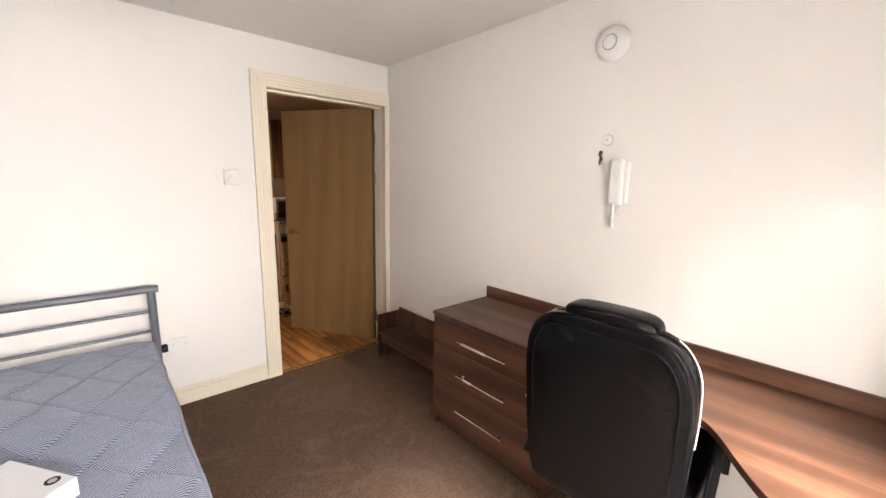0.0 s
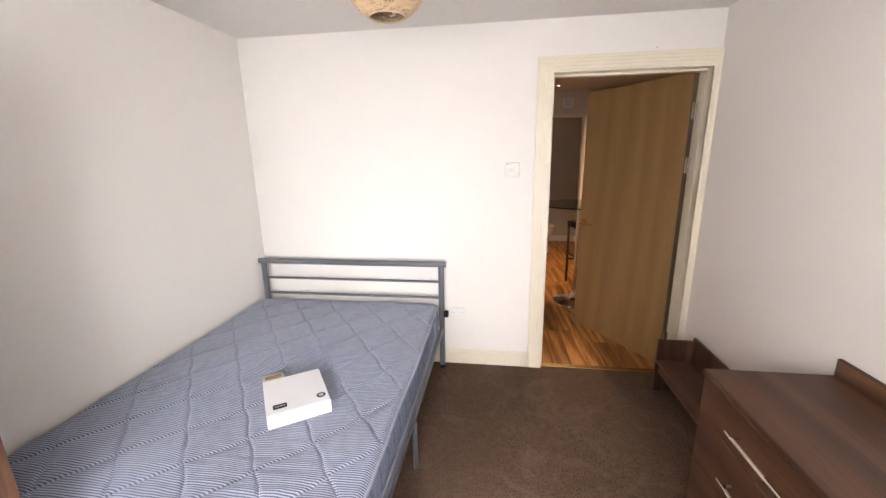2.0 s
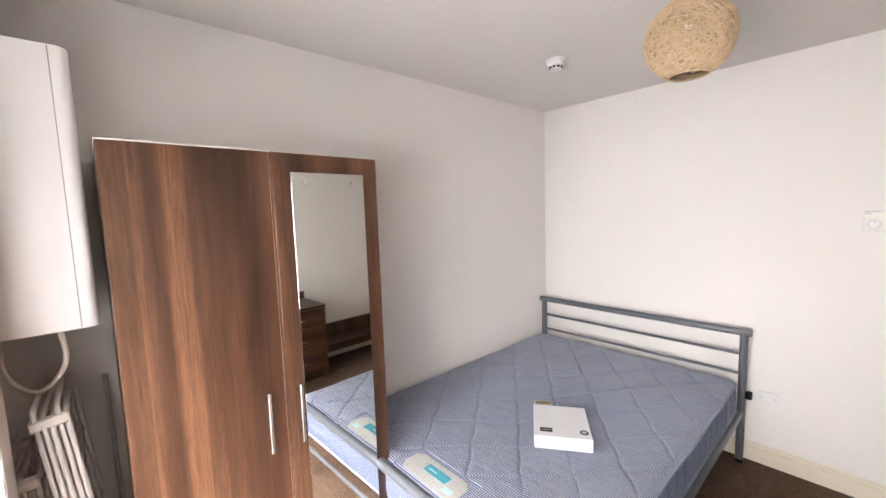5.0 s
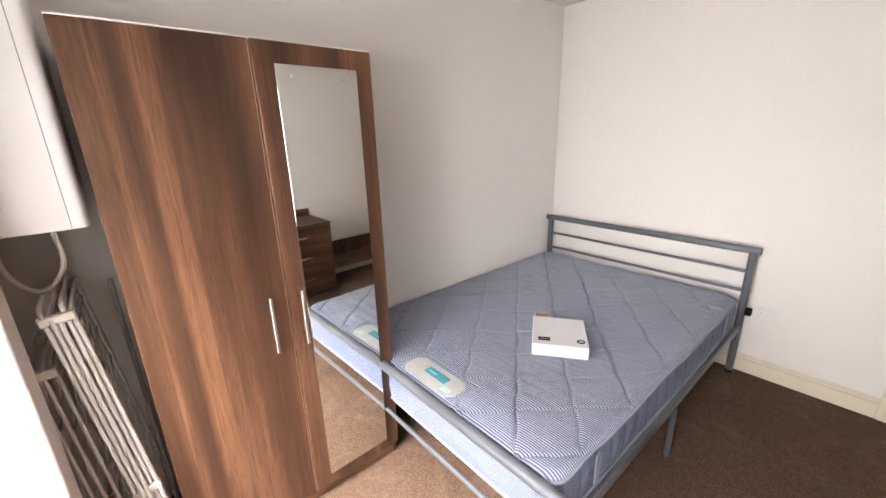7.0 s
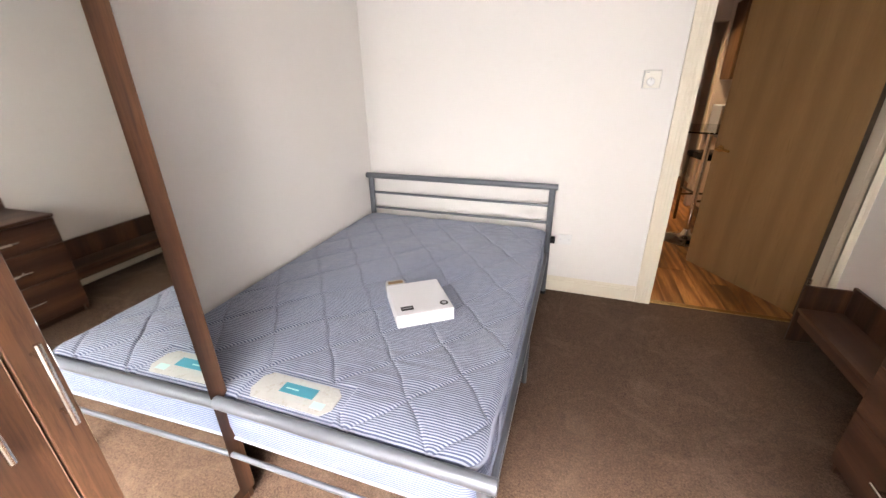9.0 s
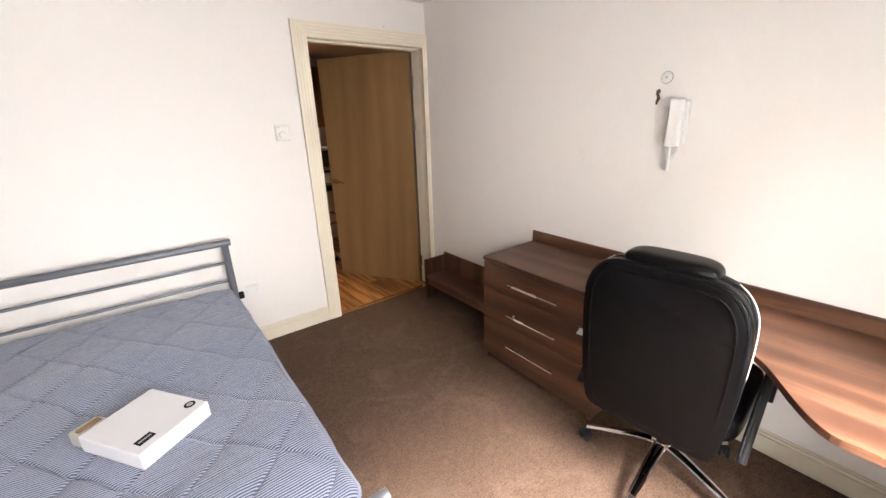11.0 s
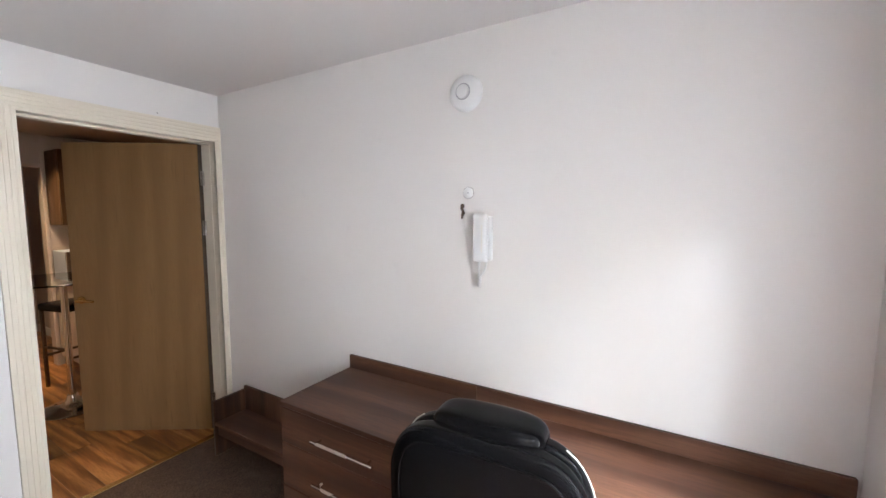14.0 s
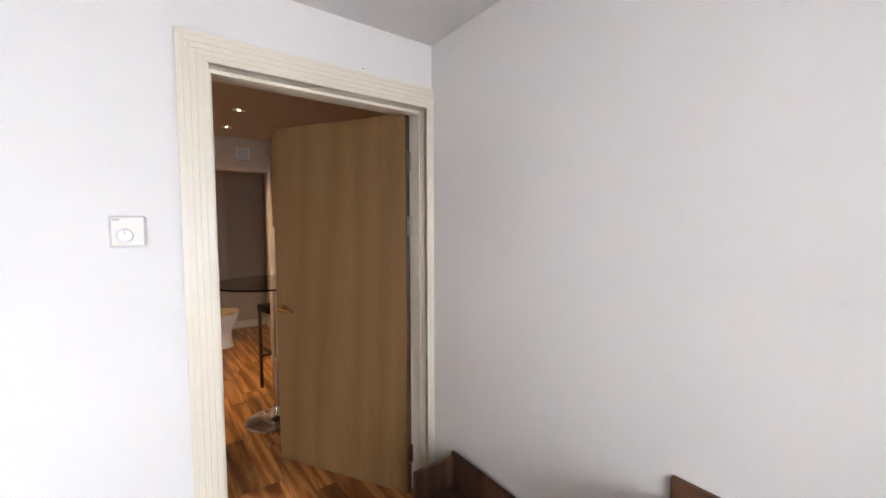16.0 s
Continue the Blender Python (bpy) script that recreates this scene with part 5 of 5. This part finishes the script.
def toilet():
    t = thing("toilet", pose(1.06, 6.36, 0, 0, 0, 0), "white ceramic toilet with a pale wooden seat", "toilet")
    # bowl faces +x
    bm = bmesh.new()
    rings = []
    for z, ax, ay, ox in ((0.0, 0.17, 0.11, 0.22), (0.03, 0.165, 0.105, 0.22), (0.16, 0.15, 0.095, 0.22), (0.24, 0.17, 0.12, 0.22), (0.32, 0.225, 0.165, 0.21), (0.38, 0.25, 0.18, 0.20), (0.405, 0.25, 0.18, 0.20)):
        rings.append([bm.verts.new((ox + ax * math.cos(k * math.pi / 16), ay * math.sin(k * math.pi / 16), z)) for k in range(32)])
    for A, B in zip(rings, rings[1:]):
        for k in range(32):
            bm.faces.new((A[k], A[(k + 1) % 32], B[(k + 1) % 32], B[k]))
    bm.faces.new(rings[0][::-1])
    bm.faces.new(rings[-1])
    part("bowl", bm, CERAMIC, t, "glazed white bowl on a foot", True)
    ld = bmesh.new()
    prism(ld, [(0.20 + 0.258 * math.cos(k * math.pi / 18), 0.19 * math.sin(k * math.pi / 18)) for k in range(36)], 0.408, 0.440, 0.006)
    part("seat_lid", ld, PALEWOOD, t, "closed pale wooden seat and lid")
    part("cistern", boxes((-0.22, -0.04, -0.19, 0.19, 0.40, 0.76), bev=0.02, seg=3), CERAMIC, t, "white cistern", True)
    part("cistern_lid", boxes((-0.225, -0.033, -0.195, 0.195, 0.76, 0.785), bev=0.008), CERAMIC, t)


PALEWOOD = wood("pale_seat_wood", (0.42, 0.27, 0.13), (0.55, 0.38, 0.20), (0.63, 0.46, 0.27), 'x', 2.0, 0.35)
toilet()


def kitchen():
    fy = 4.86
    for k, x0 in enumerate((1.725, 2.225)):
        t = thing("base_cabinet", pose(x0, fy, 0), "cream kitchen base cabinet under the worktop", "cabinet", "kitchen base units")
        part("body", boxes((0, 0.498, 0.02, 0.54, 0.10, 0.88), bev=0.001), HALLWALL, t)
        d = part("door", boxes((0.003, 0.495, 0, 0.019, 0.11, 0.875), bev=0.003), CREAMDOOR, t)
        part("handle", bar_handle(bmesh.new(), (0.08, 0, 0.80), (0.22, 0, 0.80), (0, -0.028, 0), 0.005), STEEL, d, "steel bar handle")
        part("plinth", boxes((0, 0.498, 0.05, 0.07, 0, 0.10), bev=0), CREAMDOOR, t)
        w = thing("wall_cabinet", pose(x0, 5.08, 1.44), "oak-fronted kitchen wall cabinet", "cabinet", "kitchen wall units")
        part("body", boxes((0, 0.498, 0.02, 0.33, 0, 0.72), bev=0.001), ORANGEOAK, w)
        d = part("door", boxes((0.003, 0.495, 0, 0.019, 0, 0.72), bev=0.003), ORANGEOAK, w, "oak door")
        part("handle", bar_handle(bmesh.new(), (0.06, 0, 0.05), (0.06, 0, 0.19), (0, -0.028, 0), 0.005), STEEL, d, "steel bar handle")
    solid("worktop", boxes((1.695, 2.74, fy - 0.02, HY1 - 0.002, 0.882, 0.92), bev=0.004), DARKTOP, "dark speckled kitchen worktop", "worktop")
    m = thing("microwave", pose(1.70, 4.97, 0.922), "silver microwave oven with a dark window", "microwave")
    part("case", boxes((0, 0.45, 0.012, 0.34, 0.008, 0.27), bev=0.006), GREYP, m)
    dr = part("door", boxes((0.002, 0.345, 0, 0.012, 0.01, 0.268), bev=0.004), STEEL, m, "silver door")
    part("window", boxes((0.03, 0.315, -0.003, 0.0, 0.045, 0.235), bev=0.001), BLACKP, dr, "dark glass window")
    part("control_panel", boxes((0.347, 0.448, 0, 0.012, 0.01, 0.268), bev=0.004), BLACKP, m, "dark control panel")


CREAMDOOR = plastic("cream_laminate", (0.42, 0.34, 0.25), 0.35)
ORANGEOAK = wood("orange_oak", (0.060, 0.028, 0.011), (0.085, 0.042, 0.017), (0.110, 0.058, 0.025), 'z', 2.0, 0.35)
DARKTOP = plastic("dark_worktop", (0.06, 0.05, 0.045), 0.3)
kitchen()


# ---- hall floor boards, one by one ----
def hall_floor():
    t = solid("hall_floor", boxes((HX0 - 0.1, HX1 + 0.1, YD + 0.031, BATH_Y + 0.05, -0.1, -0.006), bev=0), DARKTOP, "warm oak laminate boards running away from the door", "floor", "structure")
    rng = random.Random(11)
    W, Lb = 0.123, 1.2
    full = {}

    def mesh_for(l):
        key = round(l, 2)
        if key not in full:
            bm = boxes((0.0006, W - 0.0006, 0.0006, key - 0.0006, -0.012, 0.0), bev=0.0012)
            me = bpy.data.meshes.new("plank")
            bmesh.ops.recalc_face_normals(bm, faces=bm.faces)
            bm.to_mesh(me)
            bm.free()
            me.materials.append(PLANK)
            full[key] = me
        return full[key]
    x = HX0
    while x < HX1 - 0.01:
        y = YD + 0.046 - rng.choice((0.0, 0.2, 0.4, 0.6, 0.8))
        while y < BATH_Y:
            l = rng.choice((0.6, 0.8, 1.0, 1.2))
            a, b = max(y, YD + 0.046), min(y + l, BATH_Y)
            if b - a > 0.03:
                o = new("plank", mesh_for(b - a))
                o.parent = t
                o.location = (x, a, 0.0)
            y += l
        x += W


hall_floor()
